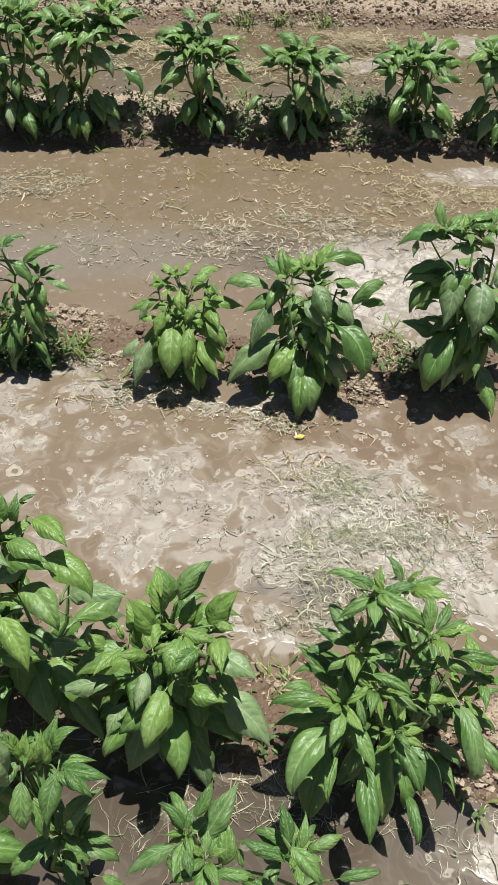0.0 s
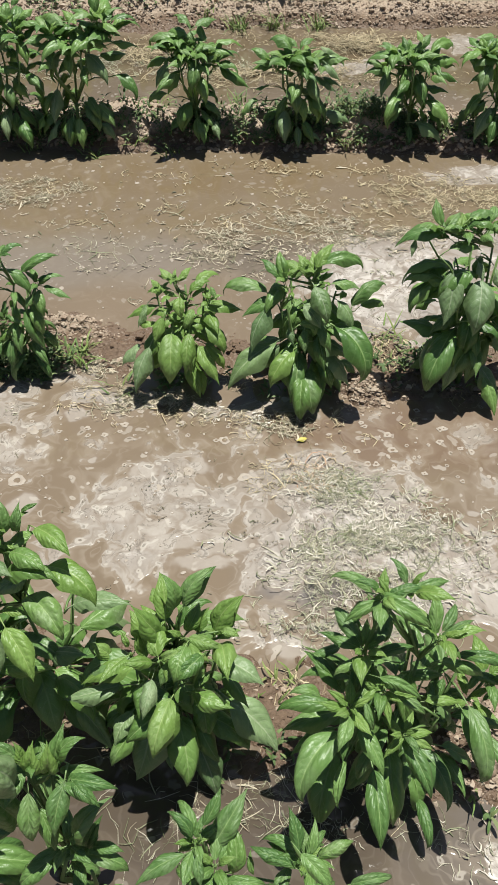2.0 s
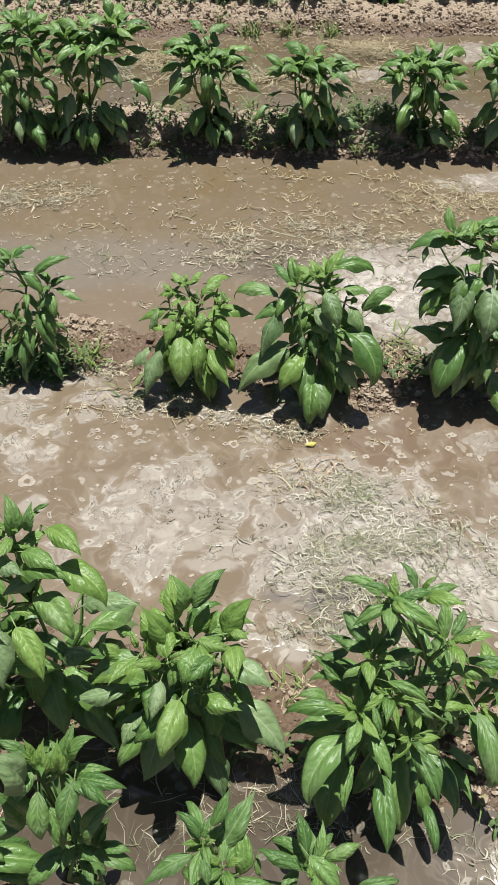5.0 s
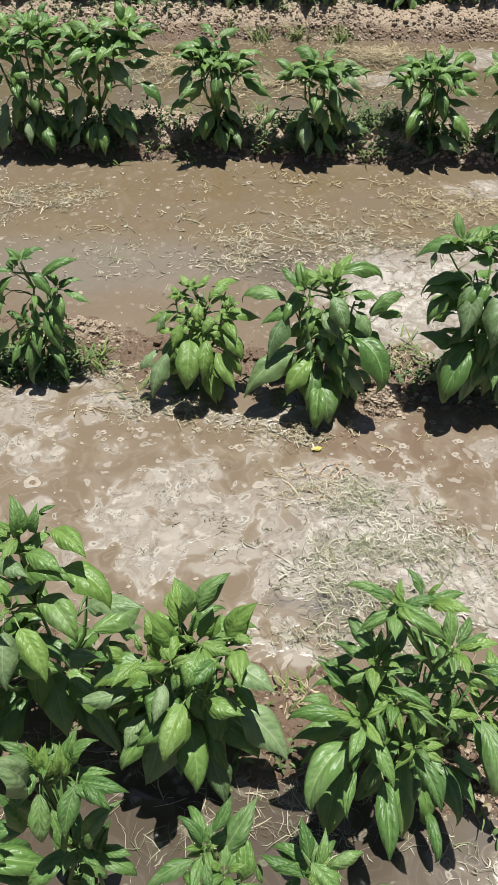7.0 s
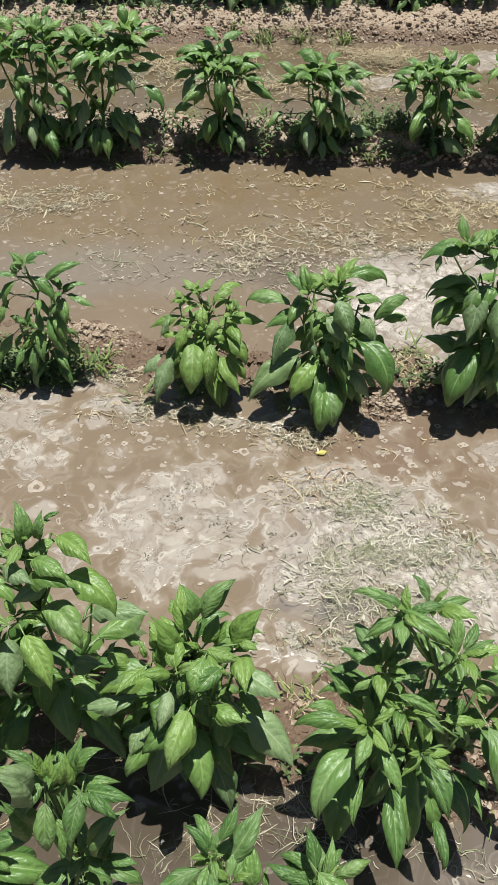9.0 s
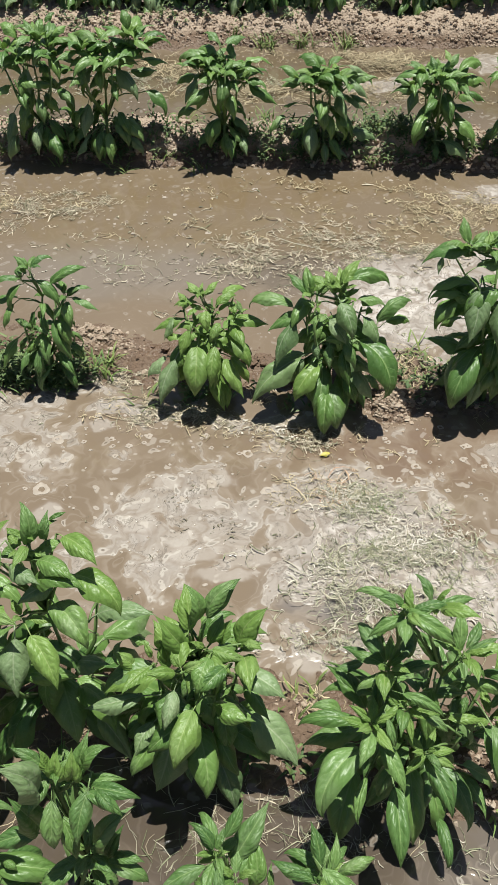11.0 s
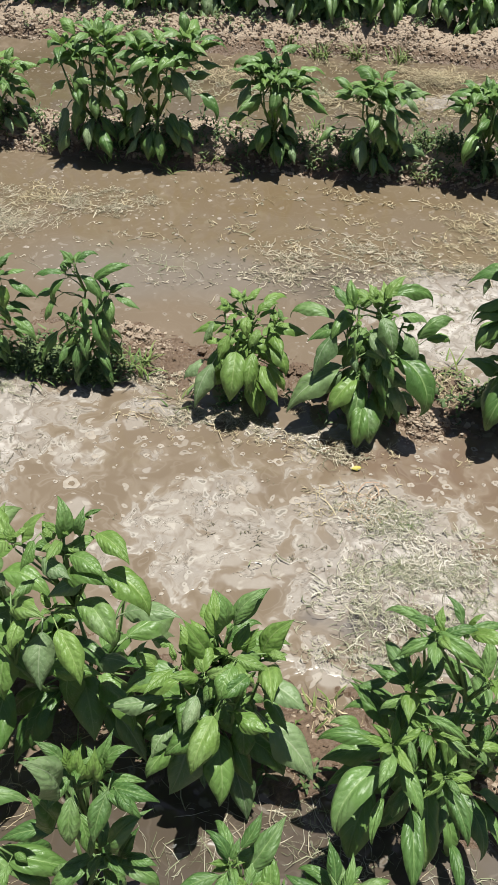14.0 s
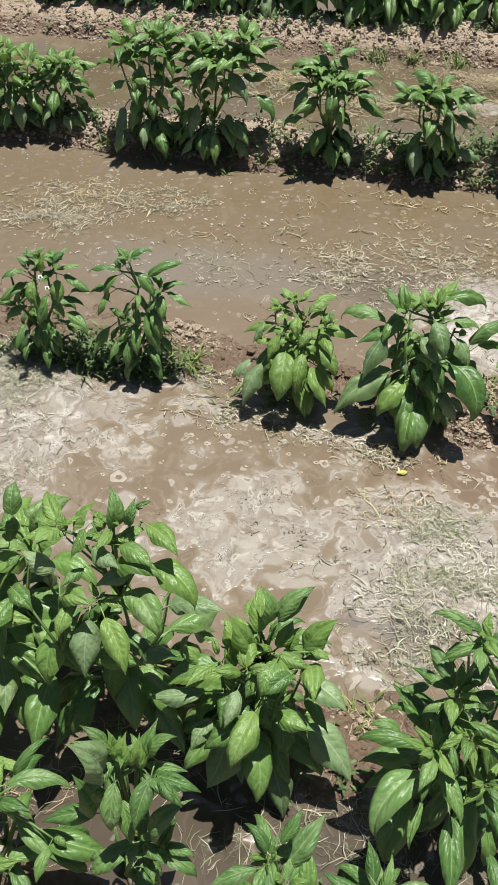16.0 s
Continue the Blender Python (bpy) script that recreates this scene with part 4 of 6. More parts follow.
shoot(plant, (-0.046, -0.050, 0.314), 9, 0.040, 285)
shoot(plant, (0.087, -0.020, 0.226), 7, 0.040, 286)
shoot(plant, (-0.016, 0.020, 0.440), 5, 0.045, 287)
shoot(plant, (0.112, 0.000, 0.248), 6, 0.050, 288)
leaf_on(plant, (-0.089, -0.020, 0.204), (-0.174, -0.034, 0.175), "b", 0.90)
leaf_on(plant, (-0.097, -0.030, 0.173), (-0.161, -0.050, 0.127), "b", 1.00)
leaf_on(plant, (-0.111, 0.030, 0.149), (-0.158, 0.032, 0.156), "l", 1.20)
# nearest plants
plant = pepper_plant(-0.265, 0.42, 0.2, 0.09, 21, SLIM, 0.07, "l", 4, 0.0, row=0, skirt=3, tips=0.0, inner=9)
leaf_on(plant, (0.003, 0.000, 0.466), (-0.031, 0.010, 0.492), "l", 1.00)
leaf_on(plant, (-0.002, -0.010, 0.456), (-0.036, -0.010, 0.493), "l", 1.05)
leaf_on(plant, (-0.004, -0.020, 0.444), (-0.029, -0.030, 0.530), "d", 1.00)
leaf_on(plant, (0.011, 0.000, 0.442), (0.021, 0.010, 0.492), "f", 1.20)
leaf_on(plant, (0.007, 0.000, 0.453), (-0.001, 0.010, 0.492), "f", 1.10)
leaf_on(plant, (0.027, 0.000, 0.437), (0.035, 0.010, 0.492), "f", 1.00)
leaf_on(plant, (0.037, 0.000, 0.447), (0.051, 0.030, 0.491), "l", 1.00)
leaf_on(plant, (0.047, 0.000, 0.462), (0.076, 0.010, 0.492), "l", 1.40)
leaf_on(plant, (0.040, 0.000, 0.436), (0.087, 0.000, 0.433), "l", 0.80)
leaf_on(plant, (0.049, -0.010, 0.438), (0.104, -0.020, 0.431), "l", 0.95)
leaf_on(plant, (0.049, -0.020, 0.450), (0.087, -0.040, 0.434), "l", 1.10)
leaf_on(plant, (0.050, -0.020, 0.453), (0.038, -0.060, 0.409), "l", 1.20)
leaf_on(plant, (0.008, -0.020, 0.429), (0.007, -0.050, 0.373), "l", 1.10)
leaf_on(plant, (-0.019, -0.020, 0.352), (-0.038, -0.020, 0.438), "l", 1.20)
leaf_on(plant, (-0.017, -0.030, 0.363), (-0.082, -0.040, 0.340), "l", 1.00)
leaf_on(plant, (0.047, -0.030, 0.312), (0.093, -0.010, 0.389), "l", 1.00)
leaf_on(plant, (0.049, -0.030, 0.286), (0.074, -0.010, 0.337), "l", 0.90)
leaf_on(plant, (0.017, -0.040, 0.294), (-0.024, -0.060, 0.262), "l", 1.20)
leaf_on(plant, (0.032, -0.040, 0.274), (0.051, -0.070, 0.273), "l", 1.10)
leaf_on(plant, (0.051, -0.040, 0.297), (0.097, -0.050, 0.258), "l", 1.10)
leaf_on(plant, (0.011, -0.020, 0.387), (0.025, -0.050, 0.339), "l", 1.10)
leaf_on(plant, (0.059, -0.020, 0.455), (0.079, -0.040, 0.443), "l", 1.20)
shoot(plant, (0.009, 0.000, 0.448), 5, 0.036, 481, "ll")
shoot(plant, (0.030, 0.000, 0.431), 5, 0.034, 482, "ll")
shoot(plant, (0.029, -0.030, 0.296), 6, 0.042, 483, "ll")
shoot(plant, (0.052, -0.030, 0.290), 5, 0.036, 484, "ll")
plant = pepper_plant(-0.45, 0.43, 0.26, 0.13, 22, SLIM, 0.09, "l", 4, 0.6, row=0, skirt=6, tips=0.7)
leaf_on(plant, (0.037, 0.000, 0.306), (0.116, 0.012, 0.283), "l", 0.90)
leaf_on(plant, (0.019, 0.000, 0.253), (0.064, -0.012, 0.234), "l", 1.10)
leaf_on(plant, (0.090, -0.040, 0.226), (0.082, -0.075, 0.202), "l", 1.10)
leaf_on(plant, (0.075, 0.000, 0.159), (0.095, -0.012, 0.150), "b", 1.00)
leaf_on(plant, (0.040, 0.020, 0.280), (0.075, 0.065, 0.305), "l", 0.80)
plant = pepper_plant(-0.08, 0.37, 0.22, 0.08, 23, SLIM, 0.07, "l", 3, 0.0, row=0, skirt=3, tips=0.0, inner=5)
leaf_on(plant, (-0.006, 0.000, 0.366), (-0.034, 0.022, 0.380), "l", 0.95)
leaf_on(plant, (0.008, 0.000, 0.399), (0.028, 0.032, 0.423), "l", 1.03)
leaf_on(plant, (0.014, 0.000, 0.329), (0.056, 0.052, 0.364), "l", 1.12)
leaf_on(plant, (0.037, -0.020, 0.305), (0.034, 0.027, 0.338), "l", 1.12)
leaf_on(plant, (-0.001, -0.020, 0.364), (0.003, -0.045, 0.346), "l", 1.20)
leaf_on(plant, (-0.016, -0.010, 0.342), (-0.072, -0.035, 0.319), "l", 0.95)
leaf_on(plant, (0.021, -0.030, 0.329), (-0.023, -0.040, 0.310), "l", 0.86)
leaf_on(plant, (0.027, -0.030, 0.309), (0.072, -0.032, 0.291), "l", 0.95)
leaf_on(plant, (0.002, 0.000, 0.348), (-0.018, 0.003, 0.344), "f", 0.86)
leaf_on(plant, (-0.003, 0.000, 0.339), (-0.024, -0.003, 0.329), "f", 0.86)
shoot(plant, (-0.004, 0.000, 0.345), 8, 0.035, 460, "ll")
shoot(plant, (0.018, -0.020, 0.327), 8, 0.040, 461, "ll")
plant = pepper_plant(0.04, 0.35, 0.22, 0.08, 24, SLIM, 0.07, "l", 3, 0.0, row=0, skirt=3, tips=0.0, inner=5)
leaf_on(plant, (-0.011, 0.000, 0.368), (-0.021, 0.037, 0.397), "l", 1.03)
leaf_on(plant, (0.000, 0.000, 0.340), (0.009, 0.037, 0.363), "l", 0.86)
leaf_on(plant, (-0.017, 0.000, 0.331), (-0.064, 0.018, 0.335), "l", 1.03)
leaf_on(plant, (-0.012, -0.020, 0.422), (0.018, -0.050, 0.395), "l", 1.12)
leaf_on(plant, (0.011, 0.000, 0.345), (0.051, 0.015, 0.347), "b", 0.77)
leaf_on(plant, (0.046, -0.020, 0.317), (0.093, -0.012, 0.309), "l", 0.86)
leaf_on(plant, (-0.061, 0.000, 0.294), (-0.062, 0.023, 0.310), "l", 0.86)
leaf_on(plant, (-0.016, -0.020, 0.378), (-0.049, -0.012, 0.373), "l", 0.86)
shoot(plant, (-0.002, 0.000, 0.328), 8, 0.042, 480, "ll")
shoot(plant, (-0.016, 0.010, 0.307), 5, 0.040, 481, "ll")
# second planted ridge
plant = pepper_plant(-0.515, 1.58, 0.25, 0.09, 31, SLIM, 0.065, "l", 4, 0.3, row=2, skirt=8, tips=0.0, inner=18)
leaf_on(plant, (-0.009, 0.000, 0.312), (-0.041, 0.020, 0.332), "l", 1.15)
leaf_on(plant, (-0.002, 0.000, 0.315), (0.045, 0.020, 0.319), "l", 1.25)
leaf_on(plant, (-0.015, 0.000, 0.300), (-0.036, 0.020, 0.317), "f", 1.10)
leaf_on(plant, (-0.034, 0.000, 0.287), (-0.102, 0.000, 0.269), "l", 1.15)
leaf_on(plant, (-0.029, 0.000, 0.274), (-0.049, -0.020, 0.210), "l", 0.95)
leaf_on(plant, (-0.046, 0.000, 0.238), (-0.111, 0.000, 0.204), "l", 1.10)
leaf_on(plant, (-0.055, -0.010, 0.229), (-0.080, -0.030, 0.170), "l", 1.05)
leaf_on(plant, (0.004, 0.000, 0.284), (0.045, -0.020, 0.222), "l", 1.15)
leaf_on(plant, (0.034, 0.000, 0.275), (0.115, 0.030, 0.292), "l", 0.95)
leaf_on(plant, (0.065, 0.000, 0.244), (0.123, 0.010, 0.247), "l", 1.05)
leaf_on(plant, (0.064, 0.000, 0.241), (0.100, 0.020, 0.256), "l", 1.00)
leaf_on(plant, (0.061, 0.000, 0.248), (0.050, 0.020, 0.259), "f", 1.00)
leaf_on(plant, (0.075, 0.000, 0.237), (0.137, -0.020, 0.211), "l", 1.15)
leaf_on(plant, (0.060, 0.000, 0.226), (0.070, -0.030, 0.177), "l", 1.25)
leaf_on(plant, (0.055, -0.010, 0.224), (0.033, -0.030, 0.189), "l", 1.10)
leaf_on(plant, (0.029, -0.020, 0.193), (0.062, -0.050, 0.094), "l", 1.05)
leaf_on(plant, (0.040, -0.010, 0.194), (0.059, -0.030, 0.128), "l", 1.20)
leaf_on(plant, (-0.062, -0.010, 0.136), (-0.105, -0.040, 0.064), "l", 1.10)
leaf_on(plant, (-0.016, -0.030, 0.148), (-0.043, -0.050, 0.113), "f", 1.20)
leaf_on(plant, (0.002, -0.030, 0.163), (-0.019, -0.050, 0.135), "f", 1.20)
leaf_on(plant, (0.002, -0.050, 0.101), (-0.017, -0.060, 0.051), "l", 1.20)
leaf_on(plant, (0.016, -0.050, 0.086), (-0.009, -0.070, 0.020), "l", 1.00)
shoot(plant, (-0.006, 0.000, 0.312), 5, 0.030, 620, "ll")
shoot(plant, (0.059, 0.000, 0.242), 6, 0.034, 621, "ll")
shoot(plant, (-0.027, 0.000, 0.284), 5, 0.030, 622, "ll")
shoot(plant, (-0.017, -0.030, 0.169), 6, 0.036, 623, "ll")
plant = pepper_plant(-0.76, 1.6, 0.26, 0.1, 32, SLIM, 0.07, "l", 4, 0.3, row=2, skirt=8, tips=0.0, inner=18)
leaf_on(plant, (0.014, -0.000, 0.282), (-0.013, 0.020, 0.298), "l", 1.20)
leaf_on(plant, (0.022, 0.000, 0.281), (0.019, 0.020, 0.303), "f", 1.50)
leaf_on(plant, (0.014, 0.000, 0.268), (-0.035, 0.000, 0.285), "l", 1.10)
leaf_on(plant, (0.028, -0.010, 0.252), (0.044, 0.000, 0.303), "g", 1.20)
leaf_on(plant, (0.048, 0.000, 0.266), (0.042, 0.020, 0.297), "l", 1.10)
leaf_on(plant, (0.054, 0.000, 0.269), (0.092, 0.020, 0.300), "l", 1.25)
leaf_on(plant, (0.063, 0.000, 0.261), (0.129, 0.010, 0.269), "l", 1.00)
leaf_on(plant, (0.077, 0.000, 0.247), (0.145, -0.010, 0.208), "l", 1.15)
leaf_on(plant, (-0.022, 0.000, 0.241), (-0.072, -0.010, 0.216), "l", 1.30)
leaf_on(plant, (-0.013, -0.010, 0.221), (-0.075, -0.030, 0.170), "l", 1.20)
leaf_on(plant, (0.007, -0.020, 0.236), (0.003, -0.040, 0.186), "g", 1.15)
leaf_on(plant, (0.067, -0.020, 0.247), (0.069, -0.040, 0.192), "g", 1.15)
leaf_on(plant, (0.043, -0.030, 0.209), (0.020, -0.060, 0.133), "l", 1.10)
leaf_on(plant, (0.077, -0.020, 0.158), (0.132, -0.050, 0.128), "l", 1.35)
leaf_on(plant, (0.087, 0.000, 0.201), (0.139, 0.000, 0.198), "l", 1.20)
leaf_on(plant, (-0.014, -0.020, 0.165), (-0.064, -0.040, 0.118), "l", 1.20)
leaf_on(plant, (0.064, 0.000, 0.183), (0.119, -0.010, 0.171), "l", 1.00)
shoot(plant, (0.016, 0.000, 0.281), 6, 0.042, 640, "ll")
shoot(plant, (0.062, 0.000, 0.270), 6, 0.044, 641, "ll")
shoot(plant, (-0.005, 0.000, 0.249), 5, 0.040, 642, "ll")
add_flower(plant, (0.042, -0.050, 0.272))
add_flower(plant, (0.057, -0.060, 0.251))
plant = pepper_plant(-0.14, 1.53, 0.23, 0.13, 33, PALE, 0.085, "g", 5, 0.4, row=2, skirt=4, tips=0.0, inner=14)
leaf_on(plant, (-0.010, 0.000, 0.275), (-0.043, 0.025, 0.294), "f", 1.40)
leaf_on(plant, (-0.001, 0.000, 0.275), (0.029, 0.025, 0.293), "g", 1.07)
leaf_on(plant, (-0.007, 0.000, 0.268), (-0.011, 0.022, 0.288), "f", 1.31)
leaf_on(plant, (-0.020, 0.000, 0.256), (-0.074, 0.010, 0.236), "g", 0.95)
leaf_on(plant, (0.022, 0.000, 0.249), (0.066, 0.022, 0.256), "g", 1.12)
leaf_on(plant, (0.065, 0.000, 0.260), (0.077, -0.016, 0.232), "b", 1.07)
leaf_on(plant, (-0.047, 0.000, 0.213), (-0.124, 0.000, 0.178), "g", 0.84)
leaf_on(plant, (0.045, 0.000, 0.216), (0.138, 0.012, 0.183), "g", 1.07)
leaf_on(plant, (-0.039, -0.036, 0.209), (-0.059, -0.066, 0.158), "g", 1.07)
leaf_on(plant, (0.028, -0.029, 0.222), (0.007, -0.050, 0.184), "g", 1.07)
leaf_on(plant, (-0.022, -0.050, 0.175), (-0.031, -0.108, 0.081), "g", 1.12)
leaf_on(plant, (0.016, -0.058, 0.181), (0.007, -0.104, 0.104), "g", 0.89)
leaf_on(plant, (0.034, -0.050, 0.139), (0.078, -0.095, 0.060), "g", 1.01)
leaf_on(plant, (0.052, -0.036, 0.185), (0.088, -0.068, 0.126), "g", 1.07)
leaf_on(plant, (-0.075, -0.043, 0.133), (-0.110, -0.097, 0.044), "d", 0.95)
leaf_on(plant, (-0.096, -0.022, 0.124), (-0.139, -0.047, 0.076), "d", 1.07)
leaf_on(plant, (0.026, -0.029, 0.192), (0.055, -0.027, 0.182), "f", 1.40)
leaf_on(plant, (-0.075, 0.000, 0.216), (-0.097, -0.027, 0.170), "d", 0.95)
leaf_on(plant, (-0.001, -0.022, 0.250), (0.004, -0.047, 0.212), "f", 1.40)
leaf_on(plant, (-0.030, 0.000, 0.193), (-0.005, 0.025, 0.213), "f", 1.40)
leaf_on(plant, (-0.015, -0.036, 0.198), (-0.047, -0.042, 0.179), "g", 1.07)
leaf_on(plant, (0.093, 0.000, 0.105), (0.068, 0.030, 0.130), "b", 1.07)
leaf_on(plant, (-0.050, 0.000, 0.151), (-0.073, -0.033, 0.080), "b", 1.10)
shoot(plant, (-0.014, 0.000, 0.277), 6, 0.030, 660, "gf")
shoot(plant, (-0.042, 0.000, 0.251), 6, 0.035, 661, "gf")
shoot(plant, (0.020, 0.000, 0.228), 6, 0.035, 662, "gf")
shoot(plant, (0.060, -0.007, 0.222), 6, 0.035, 663, "gf")
shoot(plant, (-0.026, -0.014, 0.205), 6, 0.030, 664, "gf")
plant = pepper_plant(0.13, 1.5, 0.29, 0.15, 34, BUSHY, 0.095, "b", 6, 0.3, row=2, skirt=7, tips=0.0, inner=20)
leaf_on(plant, (-0.050, 0.000, 0.288), (-0.101, 0.042, 0.318), "l", 1.25)
leaf_on(plant, (-0.047, 0.000, 0.288), (-0.056, 0.048, 0.333), "b", 0.87)
leaf_on(plant, (0.002, 0.000, 0.295), (-0.021, 0.040, 0.328), "g", 1.12)
leaf_on(plant, (0.014, 0.000, 0.295), (0.010, 0.045, 0.334), "f", 1.40)
leaf_on(plant, (0.018, 0.000, 0.321), (0.056, 0.038, 0.353), "g", 1.12)
leaf_on(plant, (0.024, 0.000, 0.323), (0.117, 0.020, 0.292), "b", 0.75)
leaf_on(plant, (0.015, 0.000, 0.288), (0.060, 0.022, 0.294), "f", 1.40)
leaf_on(plant, (0.049, -0.014, 0.291), (0.111, -0.011, 0.267), "b", 1.12)
leaf_on(plant, (0.098, 0.000, 0.222), (0.176, 0.040, 0.240), "b", 0.87)
leaf_on(plant, (0.012, -0.036, 0.300), (0.036, -0.078, 0.234), "d", 1.12)
leaf_on(plant, (-0.009, -0.036, 0.257), (0.027, -0.063, 0.208), "d", 1.12)
leaf_on(plant, (0.063, -0.022, 0.254), (0.089, -0.058, 0.196), "d", 1.12)
leaf_on(plant, (0.058, -0.050, 0.208), (0.105, -0.114, 0.100), "b", 1.12)
leaf_on(plant, (0.015, -0.036, 0.158), (0.089, -0.050, 0.112), "d", 1.12)
leaf_on(plant, (-0.037, -0.043, 0.204), (-0.030, -0.065, 0.168), "d", 1.12)
leaf_on(plant, (-0.007, -0.050, 0.201), (-0.006, -0.078, 0.155), "b", 1.12)
leaf_on(plant, (-0.030, -0.058, 0.153), (-0.080, -0.097, 0.078), "g", 1.12)
leaf_on(plant, (-0.001, -0.058, 0.096), (0.015, -0.116, 0.014), "b", 1.12)
leaf_on(plant, (-0.065, -0.029, 0.153), (-0.174, -0.076, 0.053), "d", 0.87)
leaf_on(plant, (-0.058, -0.022, 0.139), (-0.126, -0.054, 0.073), "d", 0.99)
leaf_on(plant, (-0.080, -0.014, 0.241), (-0.121, -0.068, 0.151), "d", 0.87)
leaf_on(plant, (-0.055, 0.000, 0.245), (-0.139, -0.006, 0.203), "l", 1.25)
leaf_on(plant, (-0.084, 0.020, 0.249), (-0.176, 0.048, 0.221), "l", 1.24)
leaf_on(plant, (0.022, -0.029, 0.145), (0.035, -0.052, 0.107), "d", 0.99)
leaf_on(plant, (0.122, 0.030, 0.199), (0.175, 0.040, 0.183), "b", 0.99)
leaf_on(plant, (-0.004, 0.000, 0.310), (-0.004, 0.025, 0.334), "g", 1.12)
leaf_on(plant, (-0.033, 0.000, 0.296), (0.015, 0.028, 0.311), "g", 0.99)
leaf_on(plant, (-0.021, 0.000, 0.223), (-0.051, -0.022, 0.178), "b", 1.12)
leaf_on(plant, (0.108, 0.020, 0.166), (0.128, -0.016, 0.107), "b", 1.12)
leaf_on(plant, (0.021, -0.022, 0.097), (0.027, -0.089, 0.014), "b", 1.12)
leaf_on(plant, (0.061, 0.000, 0.094), (0.081, -0.056, 0.014), "b", 1.12)
leaf_on(plant, (-0.093, 0.000, 0.098), (-0.132, -0.028, 0.037), "b", 1.12)
shoot(plant, (-0.047, 0.000, 0.300), 4, 0.030, 680, "gg")
shoot(plant, (-0.010, 0.000, 0.313), 4, 0.034, 681, "gg")
shoot(plant, (0.021, 0.000, 0.310), 4, 0.030, 682, "gg")
shoot(plant, (0.029, -0.007, 0.286), 4, 0.030, 683, "gg")
shoot(plant, (-0.037, -0.014, 0.268), 4, 0.026, 684, "gg")
shoot(plant, (0.080, 0.000, 0.258), 4, 0.030, 685, "gg")
plant = pepper_plant(0.49, 1.49, 0.38, 0.15, 35, TALL, 0.095, "b", 6, 0.4, row=2, skirt=9, tips=0.0, inner=20)
leaf_on(plant, (-0.104, 0.000, 0.422), (-0.111, 0.040, 0.458), "l", 1.25)
leaf_on(plant, (-0.083, 0.000, 0.403), (-0.187, 0.010, 0.364), "l", 1.25)
leaf_on(plant, (-0.048, 0.000, 0.422), (0.006, -0.004, 0.392), "b", 0.95)
leaf_on(plant, (-0.047, 0.000, 0.437), (0.011, 0.025, 0.422), "b", 1.07)
leaf_on(plant, (-0.083, -0.022, 0.380), (-0.011, -0.007, 0.360), "b", 0.95)
leaf_on(plant, (-0.061, 0.000, 0.315), (-0.160, 0.005, 0.274), "b", 0.84)
leaf_on(plant, (-0.098, -0.014, 0.312), (-0.163, -0.009, 0.292), "b", 0.95)
leaf_on(plant, (-0.071, -0.036, 0.334), (-0.089, -0.092, 0.241), "d", 1.12)
leaf_on(plant, (-0.012, -0.043, 0.318), (-0.027, -0.102, 0.220), "d", 1.12)
leaf_on(plant, (-0.020, -0.022, 0.347), (-0.010, -0.045, 0.312), "d", 1.07)
leaf_on(plant, (-0.098, 0.000, 0.287), (-0.146, -0.032, 0.228), "b", 0.95)
leaf_on(plant, (-0.060, -0.014, 0.159), (-0.155, 0.022, 0.165), "b", 1.07)
leaf_on(plant, (-0.049, -0.036, 0.181), (-0.100, -0.101, 0.068), "l", 1.25)
leaf_on(plant, (-0.076, -0.014, 0.147), (-0.103, -0.061, 0.069), "d", 1.07)
leaf_on(plant, (-0.028, -0.036, 0.133), (-0.073, -0.073, 0.064), "d", 1.07)
leaf_on(plant, (0.012, -0.036, 0.148), (-0.033, -0.072, 0.079), "b", 1.07)
leaf_on(plant, (0.021, -0.050, 0.096), (0.066, -0.097, 0.015), "d", 1.07)
leaf_on(plant, (0.046, -0.036, 0.196), (0.064, -0.085, 0.118), "d", 1.07)
leaf_on(plant, (0.016, -0.029, 0.335), (0.033, -0.059, 0.288), "d", 1.07)
leaf_on(plant, (-0.084, 0.000, 0.409), (-0.111, 0.020, 0.423), "l", 1.25)
leaf_on(plant, (-0.065, 0.000, 0.396), (-0.053, 0.030, 0.423), "f", 1.40)
leaf_on(plant, (-0.025, 0.000, 0.396), (-0.011, 0.022, 0.414), "b", 0.95)
leaf_on(plant, (-0.081, 0.000, 0.390), (-0.122, 0.020, 0.384), "l", 1.19)
leaf_on(plant, (-0.006, 0.000, 0.409), (0.030, 0.018, 0.417), "b", 1.12)
leaf_on(plant, (-0.149, 0.000, 0.390), (-0.156, -0.020, 0.360), "d", 0.84)
leaf_on(plant, (-0.056, 0.030, 0.305), (-0.151, 0.000, 0.270), "b", 0.88)
leaf_on(plant, (-0.076, 0.040, 0.255), (-0.134, -0.001, 0.204), "b", 1.10)
leaf_on(plant, (-0.011, 0.000, 0.345), (-0.015, -0.021, 0.304), "b", 0.99)
leaf_on(plant, (-0.009, 0.000, 0.146), (-0.085, -0.045, 0.053), "b", 1.12)
leaf_on(plant, (0.036, 0.000, 0.137), (0.001, -0.048, 0.038), "b", 1.12)
shoot(plant, (-0.096, 0.000, 0.409), 7, 0.045, 700, "lb")
shoot(plant, (-0.056, 0.000, 0.406), 7, 0.045, 701, "lb")
shoot(plant, (-0.020, 0.000, 0.399), 7, 0.045, 702, "lb")
shoot(plant, (0.000, 0.020, 0.399), 7, 0.050, 703, "lb")
